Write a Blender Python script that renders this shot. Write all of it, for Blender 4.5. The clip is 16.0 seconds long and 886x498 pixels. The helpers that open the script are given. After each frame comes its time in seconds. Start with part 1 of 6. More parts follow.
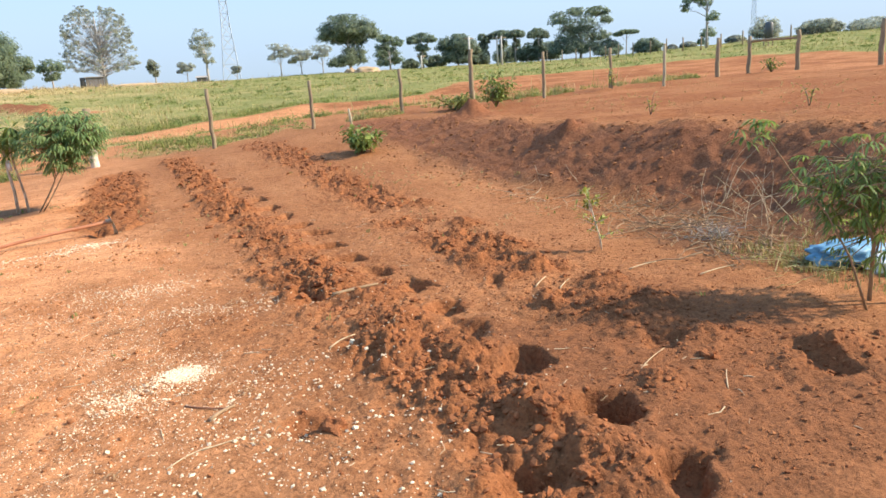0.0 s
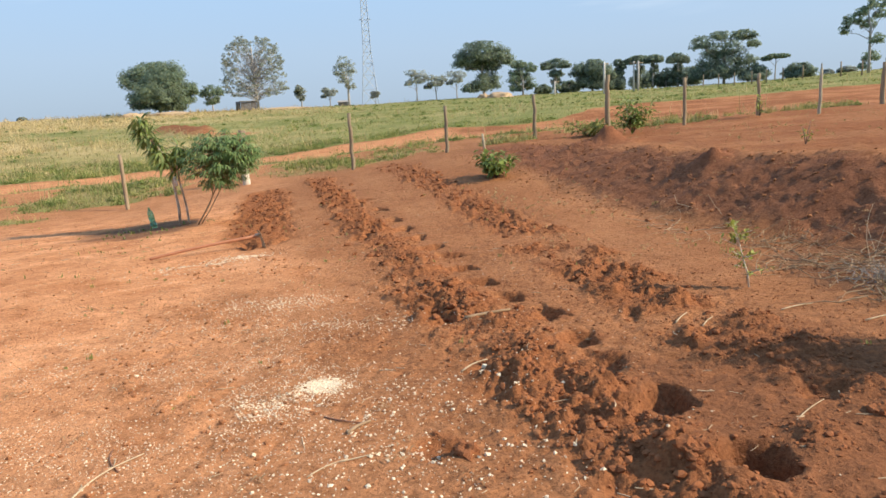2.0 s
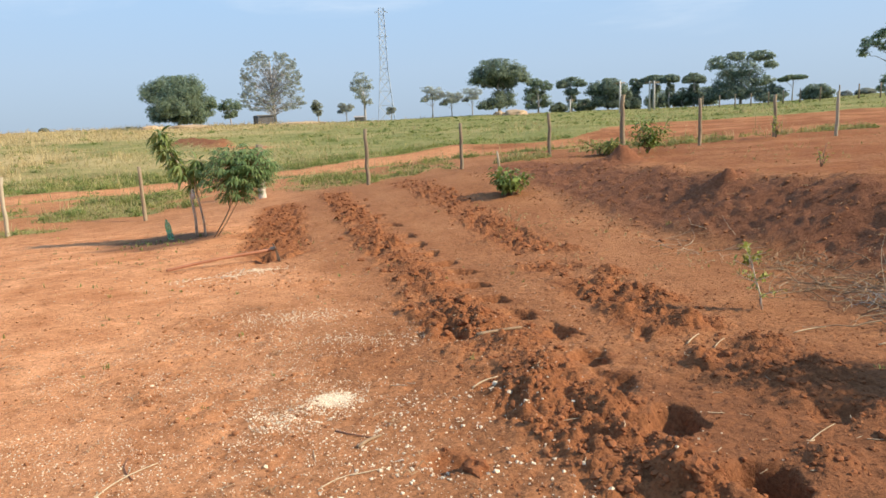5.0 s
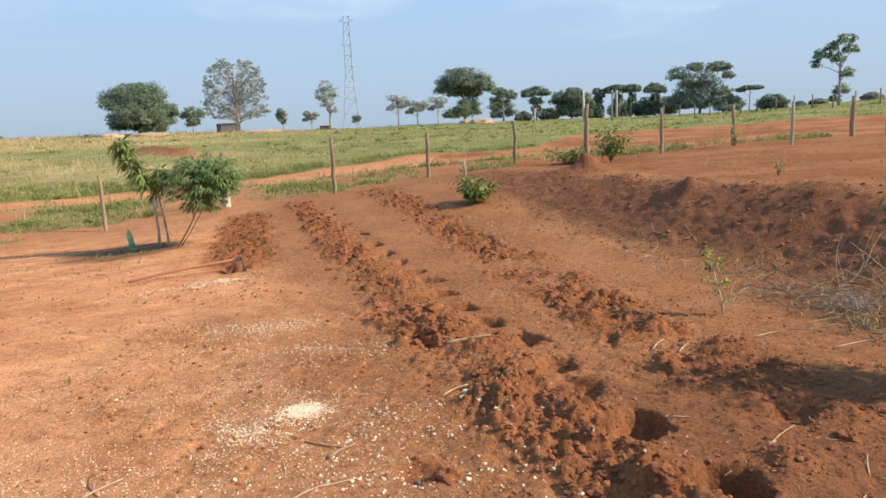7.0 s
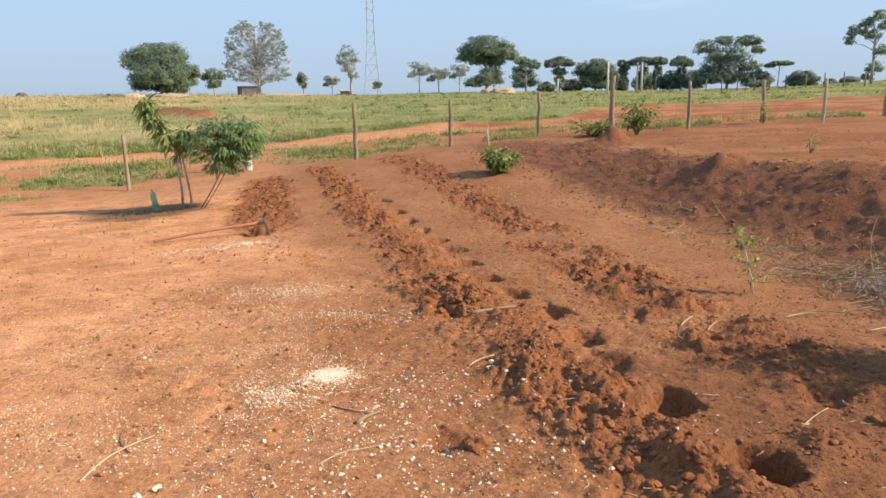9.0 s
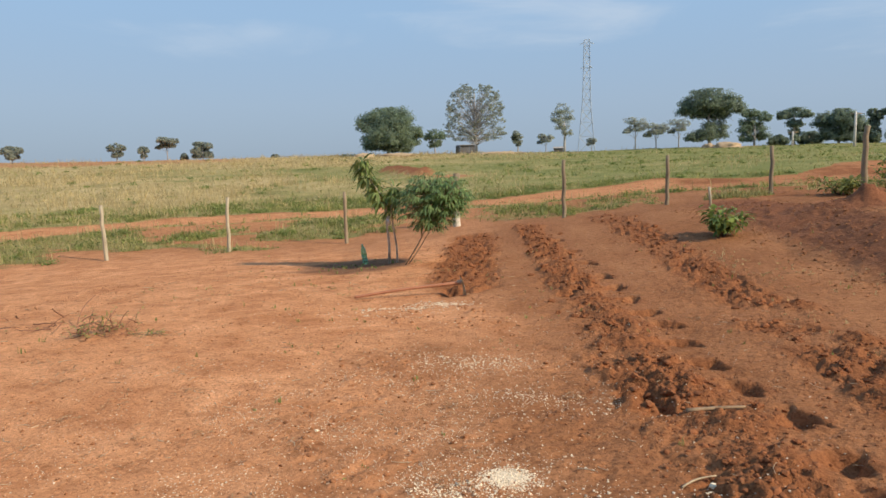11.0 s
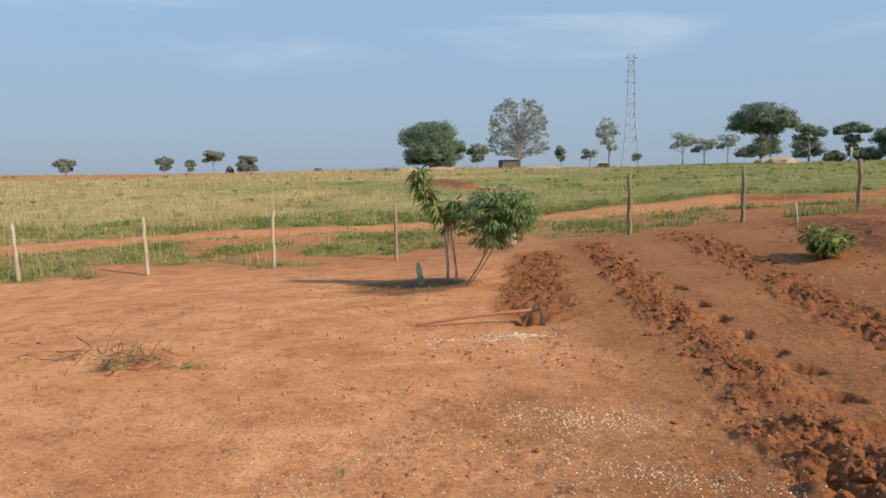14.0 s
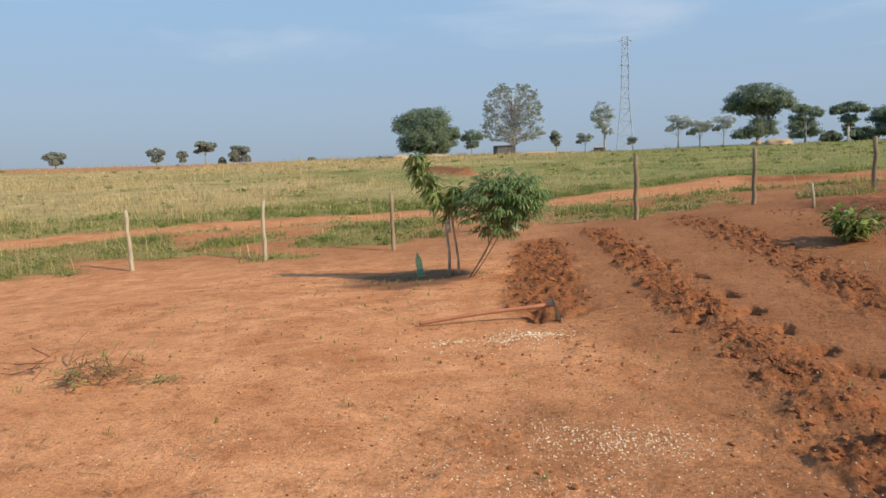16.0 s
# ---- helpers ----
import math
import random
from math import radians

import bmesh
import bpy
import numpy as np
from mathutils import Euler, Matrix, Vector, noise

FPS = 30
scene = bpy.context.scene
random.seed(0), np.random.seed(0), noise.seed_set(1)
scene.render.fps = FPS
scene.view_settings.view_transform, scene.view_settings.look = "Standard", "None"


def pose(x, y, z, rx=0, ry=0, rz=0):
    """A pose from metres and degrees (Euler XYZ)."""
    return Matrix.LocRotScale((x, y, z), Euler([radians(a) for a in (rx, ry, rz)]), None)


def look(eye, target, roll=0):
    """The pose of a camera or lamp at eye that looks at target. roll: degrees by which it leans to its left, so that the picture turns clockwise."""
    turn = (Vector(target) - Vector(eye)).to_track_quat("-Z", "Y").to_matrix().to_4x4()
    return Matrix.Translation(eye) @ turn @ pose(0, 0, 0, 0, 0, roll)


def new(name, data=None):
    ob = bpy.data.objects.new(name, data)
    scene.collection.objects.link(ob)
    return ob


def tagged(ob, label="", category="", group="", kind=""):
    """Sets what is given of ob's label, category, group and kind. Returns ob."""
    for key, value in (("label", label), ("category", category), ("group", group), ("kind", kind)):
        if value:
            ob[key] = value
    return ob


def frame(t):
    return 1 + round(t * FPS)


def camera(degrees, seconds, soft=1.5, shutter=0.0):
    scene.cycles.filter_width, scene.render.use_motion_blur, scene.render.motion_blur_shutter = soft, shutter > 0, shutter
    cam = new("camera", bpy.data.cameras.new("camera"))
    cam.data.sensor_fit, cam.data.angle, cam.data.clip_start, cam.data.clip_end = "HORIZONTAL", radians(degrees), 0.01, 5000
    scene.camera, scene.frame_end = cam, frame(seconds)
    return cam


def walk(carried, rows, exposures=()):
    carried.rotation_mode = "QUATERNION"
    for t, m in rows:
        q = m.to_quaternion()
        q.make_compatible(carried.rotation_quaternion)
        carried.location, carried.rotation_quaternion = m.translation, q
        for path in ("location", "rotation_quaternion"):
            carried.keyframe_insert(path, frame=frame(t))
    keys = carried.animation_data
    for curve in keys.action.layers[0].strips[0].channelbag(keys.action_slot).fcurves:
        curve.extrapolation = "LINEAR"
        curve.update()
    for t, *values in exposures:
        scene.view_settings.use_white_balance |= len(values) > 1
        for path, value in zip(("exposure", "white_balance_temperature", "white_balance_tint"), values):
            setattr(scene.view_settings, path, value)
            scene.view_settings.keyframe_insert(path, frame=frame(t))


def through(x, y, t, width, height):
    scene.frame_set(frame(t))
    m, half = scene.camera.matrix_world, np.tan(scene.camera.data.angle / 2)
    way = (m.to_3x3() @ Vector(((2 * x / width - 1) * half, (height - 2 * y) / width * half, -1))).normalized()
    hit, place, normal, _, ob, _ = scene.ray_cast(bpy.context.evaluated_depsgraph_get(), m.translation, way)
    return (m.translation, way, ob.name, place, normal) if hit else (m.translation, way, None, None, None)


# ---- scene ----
cam = camera(66.00, 16.0, soft=1.6)
walk(cam, [
    (0, look((0.175, -0.509, 1.480), (3.253, 8.726, -0.806), -3.72)),
    (0.5, look((0.152, -0.490, 1.483), (2.420, 9.030, -0.571), -4.02)),
    (1, look((0.083, -0.491, 1.496), (1.623, 9.183, -0.516), -3.31)),
    (1.5, look((0.094, -0.484, 1.486), (1.148, 9.281, -0.393), -2.60)),
    (2, look((0.102, -0.481, 1.495), (1.460, 9.255, -0.342), -3.18)),
    (2.5, look((0.096, -0.493, 1.493), (1.508, 9.266, -0.172), -3.37)),
    (3, look((0.088, -0.491, 1.488), (1.301, 9.259, -0.375), -3.36)),
    (3.5, look((0.104, -0.488, 1.496), (1.500, 9.231, -0.400), -3.35)),
    (4, look((0.092, -0.491, 1.509), (1.276, 9.288, -0.212), -2.35)),
    (4.2, look((0.103, -0.504, 1.503), (1.182, 9.304, -0.123), -2.86)),
    (6.3, look((0.084, -0.536, 1.529), (1.628, 9.217, -0.052), -2.22)),
    (6.5, look((0.111, -0.537, 1.526), (1.687, 9.213, -0.040), -2.58)),
    (7, look((0.079, -0.544, 1.520), (1.753, 9.200, 0.018), -2.34)),
    (7.5, look((0.102, -0.552, 1.518), (2.181, 9.105, -0.032), -2.40)),
    (8, look((0.082, -0.552, 1.524), (2.151, 9.097, -0.090), -2.07)),
    (8.5, look((0.034, -0.527, 1.512), (1.632, 9.213, -0.098), -0.85)),
    (9, look((0.000, -0.486, 1.510), (1.415, 9.222, -0.423), -0.79)),
    (9.5, look((0.083, -0.369, 1.518), (0.662, 9.492, -0.038), -0.60)),
    (10, look((0.189, -0.203, 1.527), (-0.031, 9.749, 0.572), 1.14)),
    (10.2, look((0.187, -0.143, 1.534), (-0.495, 9.771, 0.419), 0.17)),
    (12.3, look((-0.142, 0.541, 1.473), (-2.017, 10.316, 0.507), -1.39)),
    (12.5, look((-0.182, 0.596, 1.467), (-1.732, 10.433, 0.562), -0.49)),
    (13, look((-0.395, 0.740, 1.469), (-0.739, 10.709, 0.758), 0.84)),
    (13.5, look((-0.469, 0.925, 1.459), (-1.692, 10.786, 0.336), 0.47)),
    (14, look((-0.459, 1.115, 1.483), (-2.613, 10.843, 0.623), -0.67)),
    (14.5, look((-0.498, 1.255, 1.498), (-2.990, 10.897, 0.585), -1.42)),
    (15, look((-0.633, 1.396, 1.473), (-1.767, 11.300, 0.675), -0.14)),
    (15.5, look((-0.727, 1.548, 1.462), (-1.957, 11.395, 0.229), -1.61)),
    (16, look((-0.694, 1.797, 1.456), (-2.784, 11.520, 0.411), -1.65)),
], [(0, 0.84), (0.5, 0.69), (1.0, 0.67), (1.5, 0.48), (2.5, 0.45), (3.5, 0.48), (6.5, 0.40), (8.0, 0.45), (9.2, 0.50), (10.0, 0.17), (12.5, 0.0), (13.5, 0.05), (14.5, -0.03), (16.0, 0.04)])

# ---------------------------------------------------------------- light
SUN_AZ, SUN_EL = 110.0, 34.0
to_sun = Vector((math.sin(radians(SUN_AZ)) * math.cos(radians(SUN_EL)), math.cos(radians(SUN_AZ)) * math.cos(radians(SUN_EL)), math.sin(radians(SUN_EL))))
sun = new("sun", bpy.data.lights.new("sun", "SUN"))
sun.data.energy, sun.data.angle, sun.data.color = 5.0, radians(0.8), (1.0, 0.85, 0.655)
sun.matrix_world = look(to_sun * 60, (0, 0, 0))

world = bpy.data.worlds.new("sky")
scene.world = world
world.use_nodes = True
wt = world.node_tree
wt.nodes.clear()


def wire(tree, kind, inputs=None, operation="", blend_type="", attribute_name=""):
    """One node with its settings; inputs are values or (node, output) links."""
    nd = tree.nodes.new(kind)
    if operation:
        nd.operation = operation
    if blend_type:
        nd.blend_type = blend_type
    if attribute_name:
        nd.attribute_name = attribute_name
    for key, value in (inputs or {}).items():
        if isinstance(value, tuple) and len(value) == 2 and isinstance(value[0], bpy.types.Node):
            tree.links.new(value[0].outputs[value[1]], nd.inputs[key])
        else:
            nd.inputs[key].default_value = value
    return nd


def ramp(tree, source, stops, mode="LINEAR"):
    nd = wire(tree, "ShaderNodeValToRGB", {"Fac": source})
    cr = nd.color_ramp
    cr.interpolation = mode
    while len(cr.elements) < len(stops):
        cr.elements.new(0.5)
    for el, (p, c) in zip(cr.elements, stops):
        el.position, el.color = p, (*c, 1) if len(c) == 3 else c
    return nd


sky = wire(wt, "ShaderNodeTexSky")
sky.sky_type, sky.sun_disc, sky.sun_elevation, sky.sun_rotation = "NISHITA", False, radians(SUN_EL), radians(SUN_AZ)
sky.dust_density, sky.air_density, sky.ozone_density = 2.0, 1.0, 1.5
tc = wire(wt, "ShaderNodeTexCoord")
sep = wire(wt, "ShaderNodeSeparateXYZ", {0: (tc, "Generated")})
# a humid haze lies along the skyline and thins out upwards
haze = ramp(wt, (sep, "Z"), [(0.0, (0.335, 0.425, 0.535)), (0.10, (0.37, 0.49, 0.645)), (0.22, (0.35, 0.53, 0.76)), (0.6, (0.28, 0.48, 0.80))])
# cirrus: a few long soft veils, each at its bearing and height, broken up by fine streaks
stretch = wire(wt, "ShaderNodeMapping", {"Vector": (tc, "Generated"), "Scale": (1.6, 1.6, 9.0), "Rotation": (0.05, 0.08, 0)})
cirrus = wire(wt, "ShaderNodeTexNoise", {"Vector": (stretch, 0), "Scale": 2.6, "Detail": 6.0, "Roughness": 0.55, "Distortion": 0.4})
streak = ramp(wt, (cirrus, 0), [(0.34, (0, 0, 0)), (0.62, (1, 1, 1))])
bearing = wire(wt, "ShaderNodeMath", {0: (sep, "X"), 1: (sep, "Y")}, operation="ARCTAN2")
# bearing, height, half-length, half-thickness in degrees, and density of each veil
VEILS = [(-26, 11.0, 14, 1.8, 0.45), (-2, 12.4, 18, 2.8, 0.65), (4, 17.0, 22, 3.4, 0.6), (24, 10.0, 14, 3.0, 0.65), (44, 11.5, 14, 3.0, 0.6), (-42, 15.0, 18, 3.0, 0.45), (80, 18.0, 30, 5.0, 0.7), (150, 20.0, 40, 6.0, 0.7), (-110, 18.0, 30, 5.0, 0.7)]
# ragged edges: the outline of each veil wanders with a broad noise
wander = wire(wt, "ShaderNodeTexNoise", {"Vector": (stretch, 0), "Scale": 1.3, "Detail": 7.0, "Roughness": 0.6, "Distortion": 0.6})
fray = wire(wt, "ShaderNodeMath", {0: (wander, 0), 1: 5.0, 2: -2.2}, operation="MULTIPLY_ADD")
total = None
for vb, vh, vl, vt, vd in VEILS:
    du = wire(wt, "ShaderNodeMath", {0: (bearing, 0), 1: -radians(vb)}, operation="ADD")
    dv = wire(wt, "ShaderNodeMath", {0: (sep, "Z"), 1: -math.sin(radians(vh))}, operation="ADD")
    du = wire(wt, "ShaderNodeMath", {0: (du, 0), 1: 1 / radians(vl)}, operation="MULTIPLY")
    dv = wire(wt, "ShaderNodeMath", {0: (dv, 0), 1: 1 / radians(vt)}, operation="MULTIPLY")
    du = wire(wt, "ShaderNodeMath", {0: (du, 0), 1: (du, 0)}, operation="MULTIPLY")
    dv = wire(wt, "ShaderNodeMath", {0: (dv, 0), 1: (dv, 0)}, operation="MULTIPLY")
    q = wire(wt, "ShaderNodeMath", {0: (du, 0), 1: (dv, 0)}, operation="ADD")
    q = wire(wt, "ShaderNodeMath", {0: (q, 0), 1: (fray, 0)}, operation="ADD")
    fall = ramp(wt, (q, 0), [(0.0, (vd, vd, vd)), (1.0, (0, 0, 0))], "EASE")
    total = fall if total is None else wire(wt, "ShaderNodeMath", {0: (total, 0), 1: (fall, 0)}, operation="MAXIMUM")
amount = wire(wt, "ShaderNodeMath", {0: (streak, 0), 1: (total, 0)}, operation="MULTIPLY")
amount = wire(wt, "ShaderNodeMath", {0: (amount, 0), 1: 0.75}, operation="MULTIPLY")
veil = wire(wt, "ShaderNodeMixRGB", {"Fac": (amount, 0), "Color1": (haze, 0), "Color2": (0.66, 0.74, 0.84, 1)})
lit = wire(wt, "ShaderNodeMixRGB", {"Fac": 1.0, "Color1": (sky, 0), "Color2": (0.085, 0.085, 0.085, 1)}, blend_type="MULTIPLY")
both = wire(wt, "ShaderNodeMixRGB", {"Fac": 0.85, "Color1": (lit, 0), "Color2": (veil, 0)})
back = wire(wt, "ShaderNodeBackground", {"Color": (both, 0), "Strength": 1.0})
wire(wt, "ShaderNodeOutputWorld", {"Surface": (back, 0)})
scene.view_settings.exposure = 0.0


# ---------------------------------------------------------------- materials
def material(name, rough=0.85, spec=0.2):
    m = bpy.data.materials.new(name)
    m.use_nodes = True
    b = m.node_tree.nodes["Principled BSDF"]
    b.inputs["Roughness"].default_value = rough
    b.inputs["Specular IOR Level"].default_value = spec
    return m, m.node_tree, b


def noise_of(tree, vec, scale, detail=5.0, rough=0.6, distortion=0.0):
    return wire(tree, "ShaderNodeTexNoise", {"Vector": vec, "Scale": scale, "Detail": detail, "Roughness": rough, "Distortion": distortion})


def mixed(tree, fac, a, b, kind="MIX"):
    return wire(tree, "ShaderNodeMixRGB", {"Fac": fac, "Color1": a, "Color2": b}, blend_type=kind)


def bumped(tree, b, height, strength, distance):
    bp = wire(tree, "ShaderNodeBump", {"Height": height, "Strength": strength, "Distance": distance})
    tree.links.new(bp.outputs[0], b.inputs["Normal"])


def plain(name, dark, light, scale=8.0, rough=0.85, spec=0.2, bump=0.3, depth=0.01, stretch=(1, 1, 1), per="object"):
    """Two tones mixed by noise at two scales, a difference from piece to piece, and relief."""
    m, tree, b = material(name, rough, spec)
    tex = wire(tree, "ShaderNodeTexCoord")
    mp = wire(tree, "ShaderNodeMapping", {"Vector": (tex, "Object"), "Scale": stretch})
    n1, n2 = noise_of(tree, (mp, 0), scale), noise_of(tree, (mp, 0), scale * 6, 3.0)
    mixn = mixed(tree, 0.4, (n1, 0), (n2, 0))
    col = ramp(tree, (mixn, 0), [(0.3, dark), (0.7, light)])
    if per == "island":
        geo = wire(tree, "ShaderNodeNewGeometry")
        vary = ramp(tree, (geo, "Random Per Island"), [(0, (0.75, 0.75, 0.75)), (1, (1.14, 1.12, 1.06))])
    else:
        info = wire(tree, "ShaderNodeObjectInfo")
        vary = ramp(tree, (info, "Random"), [(0, (0.85, 0.85, 0.85)), (1, (1.1, 1.08, 1.05))])
    fin = mixed(tree, 1.0, (col, 0), (vary, 0), "MULTIPLY")
    tree.links.new(fin.outputs[0], b.inputs["Base Color"])
    if bump:
        bumped(tree, b, (mixn, 0), bump, depth)
    return m


def leafy(name, dark, light, rough=0.55, through=0.25, gaps=0.0):
    """Leaves: a tone to each leaf, with some light coming through."""
    m, tree, b = material(name, rough, 0.35)
    geo = wire(tree, "ShaderNodeNewGeometry")
    tone = ramp(tree, (geo, "Random Per Island"), [(0.0, dark), (0.75, light), (1.0, tuple(c * 1.25 for c in light))])
    tex = wire(tree, "ShaderNodeTexCoord")
    patch = noise_of(tree, (tex, "Object"), 0.9, 3.0)
    shade = ramp(tree, (patch, 0), [(0.35, (0.72, 0.75, 0.72)), (0.65, (1.15, 1.12, 1.0))])
    fin = mixed(tree, 1.0, (tone, 0), (shade, 0), "MULTIPLY")
    tree.links.new(fin.outputs[0], b.inputs["Base Color"])
    tr = wire(tree, "ShaderNodeBsdfTranslucent", {"Color": (fin, 0)})
    mx = wire(tree, "ShaderNodeMixShader", {0: through, 1: (b, 0), 2: (tr, 0)})
    if gaps:
        # sprays of fine leaves, part open air: sky showing through stands in for haze
        clear = wire(tree, "ShaderNodeBsdfTransparent")
        mx = wire(tree, "ShaderNodeMixShader", {0: gaps, 1: (mx, 0), 2: (clear, 0)})
    tree.links.new(mx.outputs[0], tree.nodes["Material Output"].inputs["Surface"])
    return m


def ground_material():
    m, tree, b = material("red_earth", 0.95, 0.08)
    tex = wire(tree, "ShaderNodeTexCoord")
    pos = (tex, "Object")
    at = {k: wire(tree, "ShaderNodeAttribute", attribute_name=k) for k in ("grass", "turned", "damp_shade", "dry", "bank", "pale")}
    broad, mid, fine = noise_of(tree, pos, 0.55, 6.0, 0.65), noise_of(tree, pos, 4.5, 6.0, 0.65, 0.4), noise_of(tree, pos, 38.0, 5.0, 0.7)
    pale = ramp(tree, (broad, 0), [(0.33, (0.28, 0.121, 0.052)), (0.5, (0.335, 0.149, 0.066)), (0.68, (0.40, 0.185, 0.084))])
    spots = ramp(tree, (mid, 0), [(0.34, (0.76, 0.71, 0.68)), (0.47, (0.98, 0.98, 0.98)), (0.7, (1.06, 1.05, 1.04))])
    grit = ramp(tree, (fine, 0), [(0.34, (0.62, 0.58, 0.55)), (0.52, (1, 1, 1)), (0.72, (1.15, 1.14, 1.12))])
    speck = noise_of(tree, pos, 13.0, 7.0, 0.78)
    specks = ramp(tree, (speck, 0), [(0.35, (0.60, 0.55, 0.51)), (0.44, (0.95, 0.95, 0.95)), (0.60, (1.18, 1.18, 1.18))])
    grit = mixed(tree, 0.85, (grit, 0), (specks, 0), "MULTIPLY")
    soil = mixed(tree, 1.0, mixed_out(mixed(tree, 0.8, (pale, 0), (spots, 0), "MULTIPLY")), (grit, 0), "MULTIPLY")
    worn = noise_of(tree, pos, 1.3, 7.0, 0.68, 0.8)
    tread = ramp(tree, (worn, 0), [(0.36, (0.50, 0.212, 0.090)), (0.5, (0.60, 0.276, 0.124)), (0.64, (0.70, 0.340, 0.162))])
    trodden = mixed(tree, 1.0, (tread, 0), mixed_out(mixed(tree, 0.72, (spots, 0), (grit, 0), "MULTIPLY")), "MULTIPLY")
    soil = mixed(tree, (at["pale"], "Fac"), (soil, 0), (trodden, 0))
    fresh = mixed(tree, 1.0, (0.265, 0.104, 0.043, 1), (grit, 0), "MULTIPLY")
    tilled = mixed(tree, (at["turned"], "Fac"), (soil, 0), (fresh, 0))
    # bank and crest heaps: shade of their sunless sides painted into this darker soil
    dark_shade_soil = mixed(tree, 1.0, mixed_out(mixed(tree, 0.8, (0.200, 0.080, 0.042, 1), (spots, 0), "MULTIPLY")), (grit, 0), "MULTIPLY")
    banked = mixed(tree, (at["bank"], "Fac"), (tilled, 0), (dark_shade_soil, 0))
    # damp ground, its patch widened to paint in the mango tree's shade
    darkened = mixed(tree, (at["damp_shade"], "Fac"), (banked, 0), (0.085, 0.05, 0.034, 1))
    sward = noise_of(tree, pos, 0.30, 10.0, 0.78)
    green = ramp(tree, (sward, 0), [(0.36, (0.135, 0.160, 0.048)), (0.49, (0.21, 0.215, 0.072)), (0.62, (0.33, 0.28, 0.12))])
    blades = noise_of(tree, pos, 6.0, 6.0, 0.75)
    shade = ramp(tree, (blades, 0), [(0.3, (0.72, 0.74, 0.68)), (0.7, (1.15, 1.12, 1.08))])
    turf = mixed(tree, 1.0, (green, 0), (shade, 0), "MULTIPLY")
    hay = ramp(tree, (sward, 0), [(0.36, (0.27, 0.220, 0.090)), (0.5, (0.42, 0.320, 0.150)), (0.62, (0.54, 0.41, 0.21))])
    straw = mixed(tree, 1.0, (hay, 0), (shade, 0), "MULTIPLY")
    field = mixed(tree, (at["dry"], "Fac"), (turf, 0), (straw, 0))
    edge = wire(tree, "ShaderNodeMath", {0: (at["grass"], "Fac"), 1: (blades, 0)}, operation="ADD")
    cover = ramp(tree, (edge, 0), [(0.72, (0, 0, 0)), (1.02, (1, 1, 1))])
    fin = mixed(tree, (cover, 0), (darkened, 0), (field, 0))
    tree.links.new(fin.outputs[0], b.inputs["Base Color"])
    relief = wire(tree, "ShaderNodeMath", {0: (mid, 0), 1: (fine, 0)}, operation="ADD")
    bumped(tree, b, (relief, 0), 0.7, 0.03)
    return m


def mixed_out(nd):
    return (nd, 0)


M_GROUND = ground_material()
M_CLOD = plain("turned_earth", (0.20, 0.078, 0.036), (0.325, 0.128, 0.057), 30, 0.95, 0.08, 0.6, 0.008, per="island")
M_CRUMB = plain("earth_crumbs", (0.22, 0.095, 0.045), (0.40, 0.172, 0.078), 30, 0.95, 0.08, 0.4, 0.004, per="island")
M_GRIT = plain("white_grit", (0.64, 0.50, 0.34), (0.88, 0.75, 0.56), 40, 0.8, 0.2, 0.2, 0.002, per="island")
M_STRAW = plain("dry_stalk", (0.36, 0.25, 0.15), (0.62, 0.50, 0.34), 20, 0.8, 0.2, 0.3, 0.003, per="island")
M_REDTWIG = plain("red_brown_twig", (0.20, 0.09, 0.055), (0.36, 0.18, 0.11), 20, 0.85, 0.2, 0.3, 0.003, per="island")
M_GREYTWIG = plain("bleached_grey_twig", (0.22, 0.20, 0.18), (0.42, 0.39, 0.35), 20, 0.85, 0.2, 0.3, 0.003, per="island")
M_TWIG = plain("grey_twig", (0.20, 0.13, 0.075), (0.38, 0.27, 0.17), 20, 0.85, 0.2, 0.3, 0.003, per="island")
M_POST = plain("weathered_post", (0.17, 0.125, 0.08), (0.38, 0.30, 0.20), 14, 0.9, 0.15, 0.6, 0.01, (1, 1, 0.12))


def limed_post():
    """Weathered wood with the remains of a lime wash round its foot."""
    m, tree, b = material("limed_post", 0.9, 0.15)
    tex = wire(tree, "ShaderNodeTexCoord")
    mp = wire(tree, "ShaderNodeMapping", {"Vector": (tex, "Object"), "Scale": (1, 1, 0.25)})
    n1 = noise_of(tree, (mp, 0), 14.0)
    sep = wire(tree, "ShaderNodeSeparateXYZ", {0: (tex, "Object")})
    ragged = wire(tree, "ShaderNodeMath", {0: (sep, "Z"), 1: (n1, 0)}, operation="ADD")
    wood = ramp(tree, (n1, 0), [(0.3, (0.17, 0.125, 0.08)), (0.7, (0.36, 0.29, 0.20))])
    lime = ramp(tree, (n1, 0), [(0.3, (0.36, 0.30, 0.22)), (0.7, (0.70, 0.63, 0.52))])
    limit = ramp(tree, (ragged, 0), [(0.88, (0, 0, 0)), (1.0, (1, 1, 1))])
    fin = mixed(tree, (limit, 0), (lime, 0), (wood, 0))
    tree.links.new(fin.outputs[0], b.inputs["Base Color"])
    bumped(tree, b, (n1, 0), 0.6, 0.01)
    return m


